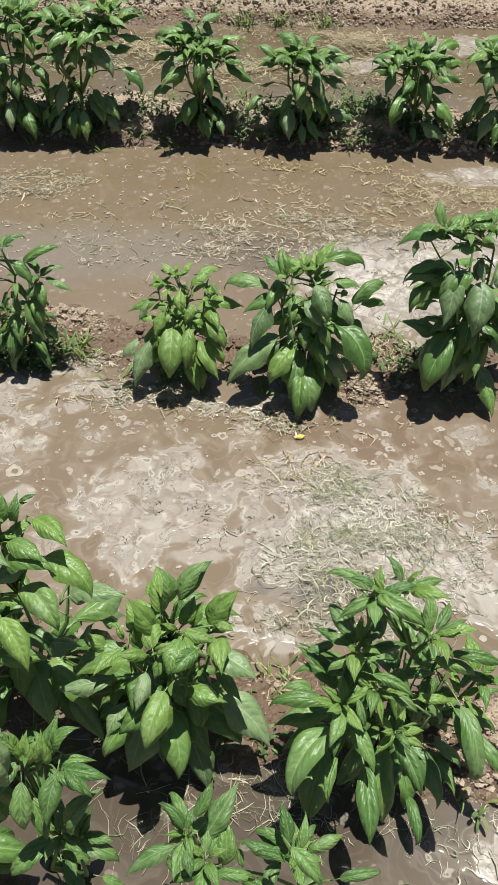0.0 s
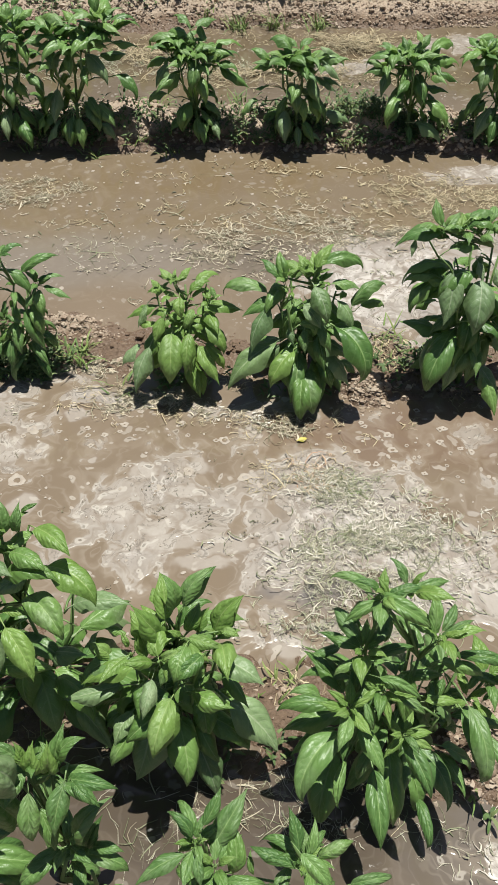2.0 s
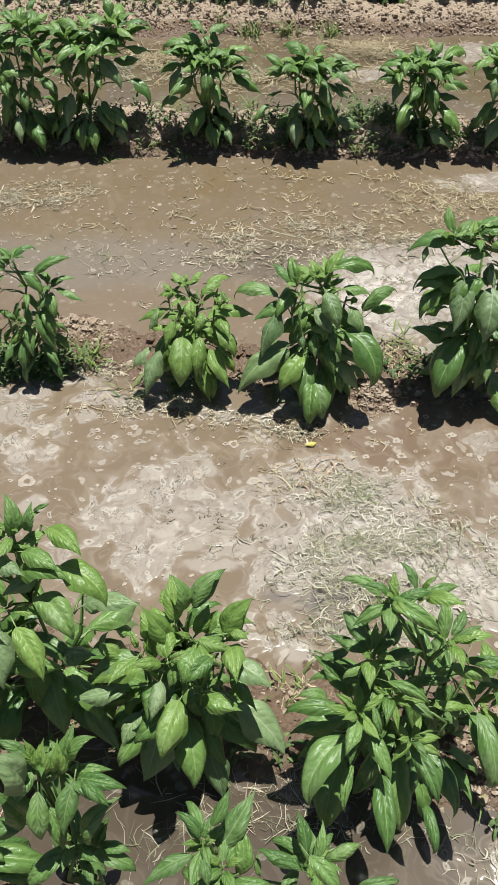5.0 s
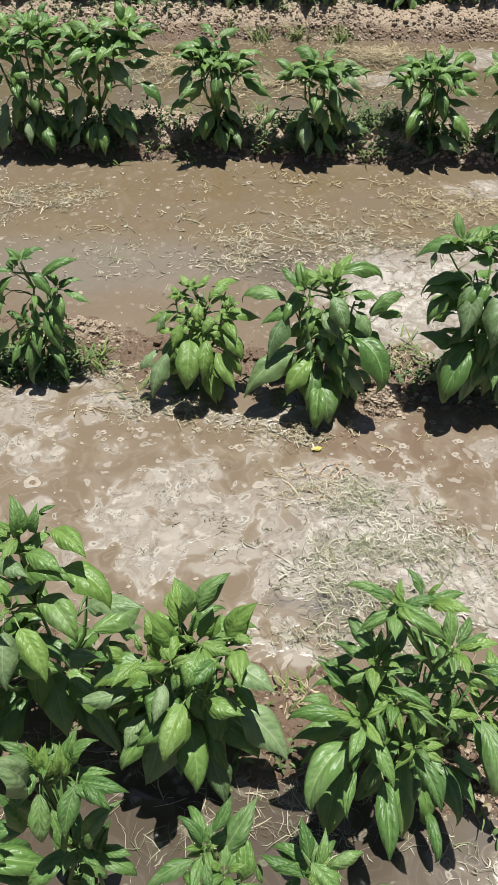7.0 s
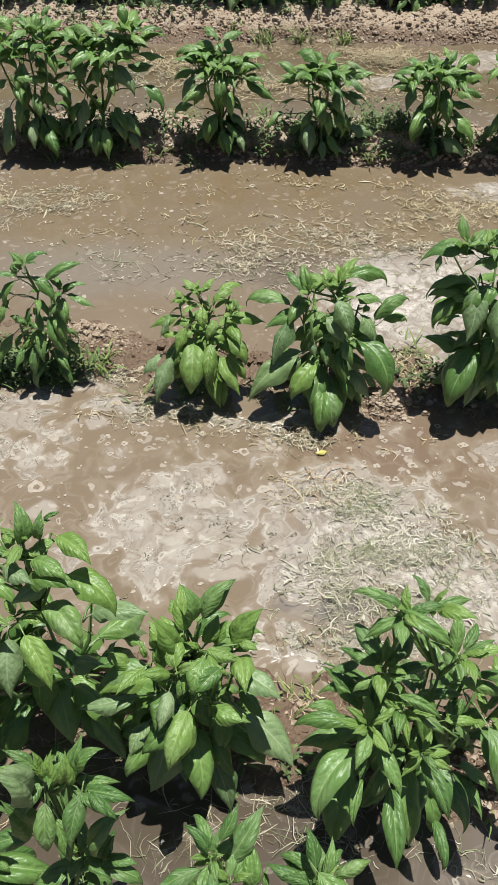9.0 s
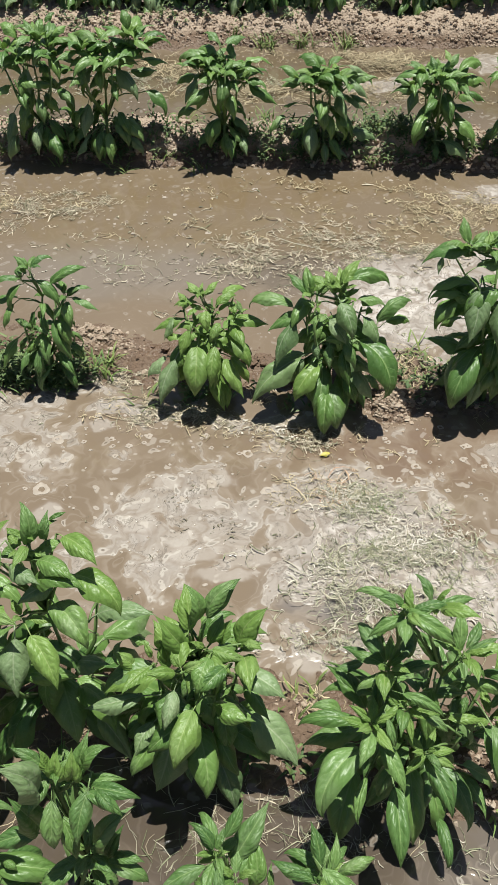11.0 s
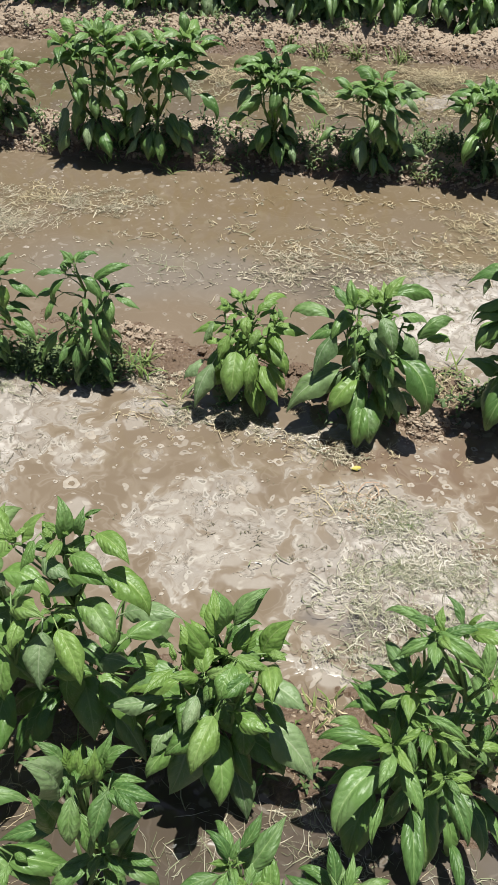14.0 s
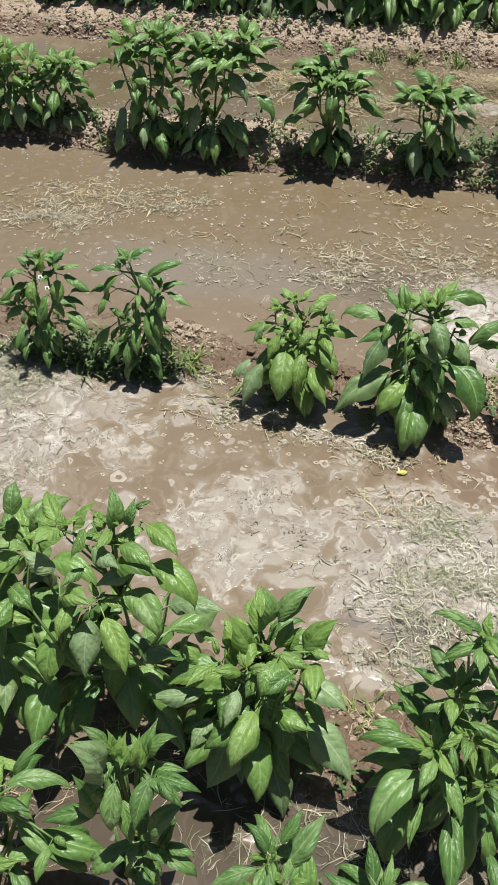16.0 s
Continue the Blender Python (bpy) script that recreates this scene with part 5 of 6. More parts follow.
# third planted ridge
plant = pepper_plant(-0.73, 2.72, 0.36, 0.18, 41, FAR, 0.095, "b", 7, 0.3, row=3, young="ffg", bare=0.6, skirt=8, tips=0.0, inner=20)
leaf_on(plant, (-0.011, -0.021, 0.286), (0.001, -0.070, 0.214), "d", 0.96)
leaf_on(plant, (0.075, -0.014, 0.325), (0.097, -0.057, 0.261), "b", 0.96)
leaf_on(plant, (0.039, 0.000, 0.337), (0.015, -0.029, 0.293), "d", 0.96)
leaf_on(plant, (-0.053, 0.000, 0.321), (-0.103, -0.007, 0.289), "d", 1.12)
leaf_on(plant, (0.037, -0.014, 0.212), (0.081, -0.050, 0.150), "b", 0.96)
leaf_on(plant, (0.014, -0.028, 0.125), (-0.016, -0.071, 0.056), "d", 0.96)
leaf_on(plant, (0.023, -0.028, 0.107), (0.030, -0.074, 0.037), "b", 0.96)
leaf_on(plant, (-0.077, -0.014, 0.148), (-0.102, -0.074, 0.058), "d", 0.96)
leaf_on(plant, (0.071, 0.000, 0.416), (0.100, 0.025, 0.435), "b", 1.12)
leaf_on(plant, (-0.025, 0.000, 0.371), (-0.080, 0.038, 0.392), "b", 1.12)
leaf_on(plant, (0.031, 0.000, 0.387), (-0.005, 0.035, 0.416), "b", 1.12)
leaf_on(plant, (0.082, 0.000, 0.378), (0.130, 0.038, 0.390), "b", 1.12)
shoot(plant, (0.067, 0.000, 0.334), 10, 0.084, 820, "llb")
shoot(plant, (-0.016, 0.000, 0.295), 10, 0.084, 821, "llb")
shoot(plant, (0.073, -0.014, 0.306), 9, 0.072, 822, "llb")
shoot(plant, (-0.064, 0.000, 0.332), 10, 0.084, 823, "llb")
shoot(plant, (0.034, 0.020, 0.357), 9, 0.084, 824, "llb")
plant = pepper_plant(-0.51, 2.71, 0.36, 0.19, 42, FAR, 0.095, "b", 7, 0.3, row=3, young="ffg", bare=0.6, skirt=8, tips=0.0, inner=20)
leaf_on(plant, (0.048, 0.000, 0.330), (0.127, -0.014, 0.280), "b", 0.84)
leaf_on(plant, (0.139, 0.000, 0.359), (0.212, 0.025, 0.328), "l", 1.25)
leaf_on(plant, (0.124, 0.000, 0.295), (0.211, 0.050, 0.263), "b", 0.84)
leaf_on(plant, (-0.058, 0.000, 0.322), (-0.139, 0.000, 0.285), "b", 0.84)
leaf_on(plant, (-0.020, 0.000, 0.279), (-0.073, -0.038, 0.212), "d", 0.84)
leaf_on(plant, (0.005, 0.000, 0.270), (-0.044, -0.035, 0.210), "b", 0.84)
leaf_on(plant, (0.054, -0.021, 0.278), (0.115, -0.070, 0.197), "d", 0.96)
leaf_on(plant, (0.123, 0.000, 0.198), (0.188, -0.038, 0.127), "b", 0.96)
leaf_on(plant, (0.036, -0.035, 0.122), (0.071, -0.078, 0.052), "b", 1.08)
leaf_on(plant, (-0.052, -0.014, 0.169), (-0.066, -0.074, 0.080), "d", 0.96)
leaf_on(plant, (0.099, 0.000, 0.388), (0.078, 0.042, 0.426), "b", 1.08)
leaf_on(plant, (-0.001, 0.000, 0.352), (-0.082, 0.050, 0.355), "b", 0.96)
leaf_on(plant, (0.034, 0.000, 0.355), (-0.011, 0.040, 0.383), "g", 1.12)
leaf_on(plant, (0.113, 0.000, 0.355), (0.156, 0.038, 0.383), "b", 0.96)
shoot(plant, (-0.050, 0.000, 0.323), 11, 0.084, 840, "llb")
shoot(plant, (0.034, -0.014, 0.290), 11, 0.090, 841, "llb")
shoot(plant, (0.091, 0.020, 0.352), 10, 0.084, 842, "llb")
shoot(plant, (0.128, 0.020, 0.318), 9, 0.084, 843, "llb")
shoot(plant, (0.071, 0.000, 0.309), 9, 0.078, 844, "llb")
shoot(plant, (-0.009, 0.000, 0.302), 9, 0.072, 845, "llb")
plant = pepper_plant(-0.13, 2.69, 0.33, 0.12, 43, FAR, 0.095, "b", 6, 0.3, row=3, young="ffg", bare=0.65, skirt=4, tips=0.0, inner=14)
leaf_on(plant, (-0.005, 0.000, 0.335), (-0.058, 0.038, 0.355), "b", 1.12)
leaf_on(plant, (-0.015, 0.000, 0.318), (-0.083, 0.050, 0.294), "b", 1.12)
leaf_on(plant, (0.013, 0.000, 0.343), (0.077, 0.042, 0.344), "b", 1.12)
leaf_on(plant, (-0.050, 0.000, 0.301), (-0.129, 0.040, 0.267), "b", 1.12)
leaf_on(plant, (-0.068, 0.000, 0.310), (-0.002, 0.035, 0.284), "b", 0.96)
leaf_on(plant, (0.038, 0.000, 0.297), (0.020, 0.047, 0.339), "b", 1.12)
leaf_on(plant, (0.073, 0.000, 0.291), (0.157, 0.032, 0.257), "b", 0.96)
leaf_on(plant, (0.073, 0.000, 0.274), (0.130, 0.000, 0.246), "d", 0.96)
leaf_on(plant, (0.028, 0.000, 0.274), (0.028, -0.025, 0.237), "g", 1.12)
leaf_on(plant, (-0.079, -0.014, 0.246), (-0.117, -0.056, 0.180), "d", 0.96)
leaf_on(plant, (0.011, -0.028, 0.251), (-0.009, -0.080, 0.173), "b", 1.08)
leaf_on(plant, (0.081, 0.000, 0.221), (0.175, -0.025, 0.155), "b", 0.96)
leaf_on(plant, (-0.086, 0.000, 0.140), (-0.146, -0.007, 0.105), "b", 0.96)
leaf_on(plant, (-0.011, -0.028, 0.125), (-0.041, -0.077, 0.049), "b", 0.96)
leaf_on(plant, (0.061, -0.035, 0.064), (0.073, -0.069, 0.014), "d", 1.12)
leaf_on(plant, (0.033, -0.035, 0.064), (0.028, -0.063, 0.022), "b", 0.84)
shoot(plant, (-0.067, 0.000, 0.261), 10, 0.078, 860, "llb")
shoot(plant, (-0.019, -0.014, 0.249), 10, 0.078, 861, "llb")
shoot(plant, (0.029, 0.000, 0.243), 10, 0.084, 862, "llb")
shoot(plant, (-0.031, 0.020, 0.279), 9, 0.072, 863, "llb")
shoot(plant, (0.064, 0.020, 0.217), 8, 0.072, 864, "llb")
plant = pepper_plant(0.19, 2.66, 0.3, 0.13, 44, FAR, 0.095, "b", 6, 0.3, row=3, young="ffg", bare=0.65, skirt=4, tips=0.0, inner=14)
leaf_on(plant, (-0.019, 0.000, 0.284), (-0.087, 0.048, 0.287), "b", 1.12)
leaf_on(plant, (-0.002, 0.000, 0.292), (-0.036, 0.030, 0.313), "b", 1.12)
leaf_on(plant, (0.008, 0.000, 0.284), (0.057, 0.028, 0.293), "b", 1.12)
leaf_on(plant, (0.068, 0.000, 0.292), (0.118, -0.001, 0.266), "d", 1.12)
leaf_on(plant, (-0.062, 0.000, 0.267), (-0.118, 0.000, 0.239), "d", 0.96)
leaf_on(plant, (-0.044, 0.000, 0.253), (-0.062, -0.018, 0.225), "b", 1.12)
leaf_on(plant, (-0.000, -0.014, 0.255), (0.058, -0.014, 0.226), "d", 0.96)
leaf_on(plant, (0.074, -0.014, 0.258), (0.129, -0.046, 0.200), "d", 0.96)
leaf_on(plant, (0.057, 0.000, 0.204), (0.124, -0.021, 0.154), "d", 0.96)
leaf_on(plant, (-0.025, -0.028, 0.193), (-0.006, -0.078, 0.118), "b", 1.12)
leaf_on(plant, (0.040, -0.021, 0.216), (0.066, -0.070, 0.141), "d", 1.08)
leaf_on(plant, (-0.030, 0.000, 0.141), (-0.066, -0.031, 0.087), "b", 0.96)
leaf_on(plant, (-0.086, 0.000, 0.178), (-0.140, 0.000, 0.160), "b", 0.96)
leaf_on(plant, (-0.121, 0.000, 0.133), (-0.167, -0.031, 0.078), "b", 0.96)
leaf_on(plant, (-0.040, -0.035, 0.114), (-0.039, -0.091, 0.029), "d", 1.12)
leaf_on(plant, (0.084, 0.000, 0.084), (0.174, 0.000, 0.044), "d", 0.96)
leaf_on(plant, (0.027, -0.043, 0.051), (0.079, -0.054, 0.017), "d", 0.96)
shoot(plant, (-0.070, 0.000, 0.236), 10, 0.078, 880, "llb")
shoot(plant, (-0.026, 0.000, 0.247), 10, 0.078, 881, "llb")
shoot(plant, (0.027, 0.000, 0.234), 10, 0.078, 882, "llb")
shoot(plant, (0.074, 0.020, 0.226), 9, 0.072, 883, "llb")
shoot(plant, (-0.000, -0.021, 0.220), 9, 0.066, 884, "llb")
plant = pepper_plant(0.55, 2.65, 0.29, 0.1, 45, FAR, 0.095, "b", 6, 0.3, row=3, young="ffg", bare=0.65, skirt=3, tips=0.0, inner=12)
leaf_on(plant, (-0.027, 0.000, 0.267), (-0.043, 0.042, 0.303), "b", 1.12)
leaf_on(plant, (-0.002, 0.000, 0.276), (0.047, 0.040, 0.306), "b", 1.12)
leaf_on(plant, (-0.052, 0.000, 0.259), (-0.124, 0.062, 0.235), "l", 1.25)
leaf_on(plant, (-0.058, 0.000, 0.242), (-0.144, 0.028, 0.208), "l", 1.25)
leaf_on(plant, (-0.007, 0.000, 0.250), (-0.056, 0.038, 0.265), "b", 1.08)
leaf_on(plant, (0.029, 0.000, 0.250), (0.137, 0.042, 0.203), "b", 0.84)
leaf_on(plant, (0.044, 0.000, 0.267), (0.124, 0.060, 0.242), "b", 0.84)
leaf_on(plant, (0.061, 0.000, 0.214), (0.144, -0.001, 0.169), "b", 0.84)
leaf_on(plant, (-0.084, -0.014, 0.222), (-0.105, -0.057, 0.156), "d", 0.96)
leaf_on(plant, (-0.029, -0.021, 0.223), (-0.053, -0.055, 0.172), "b", 1.08)
leaf_on(plant, (0.004, -0.021, 0.214), (0.015, -0.046, 0.177), "d", 1.08)
leaf_on(plant, (-0.047, -0.028, 0.150), (-0.083, -0.077, 0.073), "b", 1.08)
leaf_on(plant, (0.027, -0.021, 0.123), (0.100, -0.064, 0.046), "b", 0.96)
leaf_on(plant, (0.013, 0.000, 0.296), (-0.004, 0.033, 0.323), "g", 1.12)
leaf_on(plant, (0.016, -0.035, 0.066), (0.097, -0.069, 0.005), "d", 1.00)
leaf_on(plant, (0.030, 0.000, 0.160), (0.117, -0.008, 0.144), "b", 1.10)
leaf_on(plant, (-0.036, -0.021, 0.161), (-0.052, -0.046, 0.118), "b", 1.12)
shoot(plant, (-0.053, 0.020, 0.245), 10, 0.072, 900, "llb")
shoot(plant, (-0.007, -0.007, 0.231), 11, 0.078, 901, "llb")
shoot(plant, (-0.085, 0.000, 0.219), 9, 0.072, 902, "llb")
shoot(plant, (0.040, 0.010, 0.223), 10, 0.072, 903, "llb")
shoot(plant, (-0.013, 0.030, 0.246), 9, 0.060, 904, "llb")
plant = pepper_plant(0.82, 2.63, 0.33, 0.14, 46, FAR, 0.095, "b", 6, 0.3, row=3, young="ffg", bare=0.65, skirt=4, tips=0.0, inner=14)
leaf_on(plant, (-0.048, 0.000, 0.211), (-0.111, 0.050, 0.243), "b", 1.12)
leaf_on(plant, (-0.034, 0.000, 0.194), (-0.095, 0.013, 0.170), "b", 0.96)
leaf_on(plant, (-0.059, -0.014, 0.145), (-0.104, -0.053, 0.080), "b", 0.96)
leaf_on(plant, (-0.045, 0.000, 0.264), (-0.086, 0.030, 0.277), "b", 1.12)
leaf_on(plant, (-0.028, -0.028, 0.116), (-0.076, -0.080, 0.027), "d", 0.96)
leaf_on(plant, (0.004, -0.028, 0.097), (-0.026, -0.083, 0.008), "b", 1.08)
leaf_on(plant, (-0.055, -0.035, 0.252), (-0.079, -0.080, 0.176), "d", 1.10)
shoot(plant, (-0.065, 0.000, 0.264), 10, 0.084, 920, "llb")
shoot(plant, (-0.035, 0.000, 0.247), 10, 0.084, 921, "llb")
for i, (x, y, high, spread) in enumerate([(-1.22, 2.81, 0.27, 0.13), (-1.06, 2.80, 0.26, 0.12), (1.05, 2.62, 0.31, 0.14), (-1.45, 2.84, 0.29, 0.13)]):
    pepper_plant(x, y, high, spread, 51 + i, FAR, 0.09, "b", 5, 1.0, row=3, skirt=12, young="gb", bare=0.3)
# fourth planted ridge
for i in range(17):
    x = -1.75 + 0.185 * i + rng.uniform(-0.04, 0.04)
    if -1.62 < x < -1.42:
        continue
    pepper_plant(x, 3.97 - 0.04 * x, rng.uniform(0.29, 0.37), 0.15, 61 + i, FAR, 0.125, "b", 5, 1.1, row=4, skirt=22, young="gb")


# ---- floating straw, weeds, foam and clods ----
def blade(verts, faces, at, azimuth, length, width, curl, rise, sag, segments=4, kink=0.0):
    """One curved, folded blade, narrow at both ends, appended to a growing mesh."""
    n0, p, w = len(verts), Vector(at), width * 0.5
    for i in range(segments + 1):
        t = i / segments
        a = azimuth + curl * t + (kink if t > 0.45 else 0.0)
        c, s = math.cos(a), math.sin(a)
        k = w * (0.45 + 2.2 * t * (1 - t)) if kink or rise < 0.3 else w * (1.0 - 0.75 * t ** 2)
        verts += [(p.x - s * k, p.y + c * k, p.z), (p.x, p.y, p.z + 0.35 * k), (p.x + s * k, p.y - c * k, p.z)]
        e = rise - sag * t
        p += Vector((c * math.cos(e), s * math.cos(e), math.sin(e))) * (length / segments)
        p.z = max(p.z, 0.0015)
    for i in range(segments):
        a = n0 + 3 * i
        faces += [(a, a + 3, a + 4, a + 1), (a + 1, a + 4, a + 5, a + 2)]


def straw_mat(x, y, rx, ry, turn, count, material, label, seed, thick=0.02, long=0.075, wide=1.0, clump=9, curl=0.7, flat=None):
    """A drift of cut grass lying on the water."""
    r = random.Random(seed)
    verts, faces = [], []
    ct, st = math.cos(radians(turn)), math.sin(radians(turn))
    for _ in range(int(count * 1.5 / clump)):
        u, v = r.gauss(0, 0.44) * rx, r.gauss(0, 0.44) * ry
        cx, cy = x + ct * u - st * v, y + st * u + ct * v
        if noise.noise((cx * 13, cy * 13, seed)) + 0.8 * noise.noise((cx * 34, cy * 34, seed)) < r.uniform(-0.05, 0.30):
            continue
        d = min(1.0, math.hypot(u / rx, v / ry))
        wide_clump, lie = long * r.uniform(0.12, 0.50), r.uniform(0, 6.283) if flat is None else radians(turn) + r.gauss(0, flat)
        for _ in range(max(1, int(clump * r.uniform(0.4, 1.6)))):
            px, py = cx + r.gauss(0, wide_clump), cy + r.gauss(0, wide_clump * 0.7)
            size = long * (r.uniform(0.18, 0.55) if r.random() < 0.86 else r.uniform(0.6, 1.2))
            blade(verts, faces, (px, py, 0.002 + thick * r.random() * (1 - d)), lie + r.gauss(0, 0.9), size,
                  wide * r.choice((0.0007, 0.0009, 0.0011, 0.0013, 0.0016, 0.0020, 0.0030)), r.gauss(0, curl * r.choice((0.5, 1.0, 3.0))), r.uniform(-0.1, 0.14), r.uniform(0.0, 0.35), 4, r.gauss(0, 0.6))
    tagged(new("straw_mat", mesh("straw_mat", verts, faces, material, smooth=False)), label, "straw", "floating straw", "stuff")


GREY, GOLD = "matted grey-green grass clippings floating on the muddy water", "loose golden straw floating on the muddy water"
THREADS = "pale frayed threads of foam and roots caught in the floating straw"
# near furrow
straw_mat(0.11, 1.24, 0.10, 0.08, -50, 760, STRAW_GOLD, GOLD, 1, long=0.050, wide=0.85, curl=1.4)
straw_mat(0.13, 1.22, 0.10, 0.08, -50, 420, STRAW_GREY, GREY, 61, long=0.042, wide=0.85, curl=1.4)
straw_mat(0.32, 1.13, 0.16, 0.06, -30, 220, STRAW_GREY, GREY, 62, long=0.040, wide=0.85, curl=1.4)
straw_mat(0.20, 1.12, 0.14, 0.10, -45, 1100, STRAW_GREY, GREY, 2, long=0.050, wide=0.85, curl=1.4)
straw_mat(0.28, 1.00, 0.19, 0.12, -35, 1600, STRAW_GREY, GREY, 3, long=0.050, wide=0.85, curl=1.4)
straw_mat(0.13, 0.93, 0.14, 0.09, -50, 900, STRAW_GREY, GREY, 4, long=0.042, wide=0.85, curl=1.4)
straw_mat(0.40, 1.02, 0.14, 0.10, 10, 200, STRAW_GREY, GREY, 5, long=0.050, wide=0.85, curl=1.4)
straw_mat(0.08, 0.84, 0.16, 0.07, 5, 650, STRAW_GREY, GREY, 6, long=0.040, wide=0.85, curl=1.4)
straw_mat(-0.02, 1.05, 0.22, 0.12, 0, 130, STRAW_GREY, GREY, 7, long=0.040, wide=0.85, curl=1.4)
straw_mat(-0.82, 1.56, 0.14, 0.14, -30, 2800, STRAW_GREY, GREY, 8, long=0.050, wide=0.85, curl=1.4)
straw_mat(-0.74, 1.35, 0.20, 0.13, 0, 260, STRAW_GREY, GREY, 9, long=0.042, wide=0.85, curl=1.4)
straw_mat(0.03, 1.38, 0.30, 0.05, -8, 260, STRAW_GOLD, GOLD, 10, long=0.04)
straw_mat(-0.33, 1.45, 0.22, 0.06, -10, 240, STRAW_GOLD, GOLD, 11, long=0.04)
straw_mat(-0.24, 1.44, 0.11, 0.035, -12, 420, STRAW_CREAM, GREY, 63, 0.012, 0.05)
straw_mat(-0.02, 1.395, 0.13, 0.03, -8, 320, STRAW_CREAM, GREY, 64, 0.012, 0.05)
straw_mat(0.33, 1.60, 0.07, 0.05, 0, 320, STRAW_GOLD, GOLD, 65, 0.04, 0.08, 1.2, 6, 0.8)
straw_mat(-0.38, 1.60, 0.16, 0.05, -10, 620, STRAW_CREAM, GREY, 66, 0.008, 0.05, 1.2)
straw_mat(-0.22, 1.46, 0.16, 0.03, -10, 420, STRAW_CREAM, GREY, 67, 0.010, 0.036, 1.5, 9, 1.5)
straw_mat(0.00, 1.40, 0.14, 0.03, -8, 260, STRAW_WHITE, THREADS, 68, 0.006, 0.036, 1.5, 9, 1.5)
straw_mat(0.10, 1.36, 0.05, 0.05, -50, 180, STRAW_CREAM, GREY, 69, 0.010, 0.04, 1.4, 9, 1.5)
# pale frayed threads of foam and dead root caught in the mat
straw_mat(0.24, 1.08, 0.10, 0.05, -40, 900, STRAW_WHITE, THREADS, 70, 0.016, 0.045, 1.1, 9, 1.4)
straw_mat(0.16, 1.18, 0.09, 0.06, -45, 420, STRAW_WHITE, THREADS, 71, 0.016, 0.045, 1.1, 9, 1.4)
straw_mat(0.22, 0.96, 0.18, 0.10, -35, 640, STRAW_WHITE, THREADS, 72, 0.010, 0.038, 1.1, 9, 1.4)
straw_mat(0.36, 1.06, 0.16, 0.08, -20, 380, STRAW_WHITE, THREADS, 73, 0.010, 0.038, 1.0, 9, 1.4)
straw_mat(0.12, 1.22, 0.05, 0.05, -30, 90, STRAW_RED, "reddish dry stalks curled in the floating straw", 74, 0.020, 0.070, 1.3, 4, 1.6)
# small dark scraps in the foam
SCRAPS = "small scraps of grass and twig scattered in the foam"
straw_mat(-0.10, 1.12, 0.36, 0.18, 0, 300, DARK_SCRAP, SCRAPS, 12, 0.002, 0.024, 0.7, 5, 1.5)
straw_mat(0.40, 0.95, 0.26, 0.16, 0, 120, STRAW_GREY, SCRAPS, 13, 0.004, 0.022, 0.7, 3)
straw_mat(-0.74, 1.38, 0.28, 0.20, 0, 620, DARK_SCRAP, SCRAPS, 14, 0.003, 0.034, 0.55, 6, 1.6)
straw_mat(-0.78, 1.37, 0.18, 0.15, 0, 340, STRAW_WHITE, THREADS, 75, 0.004, 0.034, 0.8, 6, 1.4)
straw_mat(-0.78, 1.20, 0.16, 0.08, 0, 500, STRAW_GREY, GREY, 18, 0.01, 0.05, wide=0.85, curl=1.4)
straw_mat(0.10, 1.05, 0.24, 0.16, 0, 320, DARK_SCRAP, SCRAPS, 19, 0.003, 0.022, 0.7, 3)
straw_mat(0.05, 0.52, 0.34, 0.10, 0, 420, STRAW_GREY, SCRAPS, 15, 0.004, 0.04, 0.6, 3, 0.8)
straw_mat(0.42, 1.88, 0.22, 0.14, 0, 200, STRAW_GREY, SCRAPS, 16, 0.004, 0.03)
straw_mat(0.20, 1.18, 0.045, 0.035, -40, 130, GRASS, "fresh green grass blades lying in the floating straw", 17, 0.02, 0.075, 1.4)
# middle furrow
straw_mat(-0.66, 2.38, 0.20, 0.13, 10, 1467, STRAW_CREAM, GREY, 20, thick=0.008, long=0.046, wide=1.35, clump=10, curl=1.6)
straw_mat(-1.02, 2.32, 0.24, 0.15, 5, 1300, STRAW_CREAM, GREY, 21, thick=0.008, long=0.046, wide=1.35, clump=10, curl=1.6)
straw_mat(-0.96, 2.24, 0.17, 0.08, 5, 1500, STRAW_CREAM, GREY, 78, thick=0.010, long=0.05, wide=1.2, clump=10, curl=1.4)
straw_mat(-0.80, 2.42, 0.24, 0.10, 5, 787, STRAW_GOLD, GOLD, 22, thick=0.008, long=0.046, wide=1.35, clump=10, curl=1.6)
straw_mat(0.00, 2.08, 0.26, 0.15, 15, 2143, STRAW_CREAM, GREY, 23, thick=0.008, long=0.046, wide=1.35, clump=10, curl=1.6)
straw_mat(0.22, 2.17, 0.26, 0.12, 5, 1467, STRAW_CREAM, GREY, 24, thick=0.008, long=0.046, wide=1.35, clump=10, curl=1.6)
straw_mat(0.60, 2.30, 0.30, 0.15, 0, 2707, STRAW_GOLD, GOLD, 25, thick=0.008, long=0.046, wide=1.35, clump=10, curl=1.6)
straw_mat(0.45, 2.12, 0.24, 0.10, 0, 787, STRAW_CREAM, GREY, 26, thick=0.008, long=0.046, wide=1.35, clump=10, curl=1.6)
straw_mat(-0.15, 2.30, 0.45, 0.14, 0, 200, STRAW_GOLD, GOLD, 27, thick=0.008, long=0.046, wide=1.35, clump=10, curl=1.6)
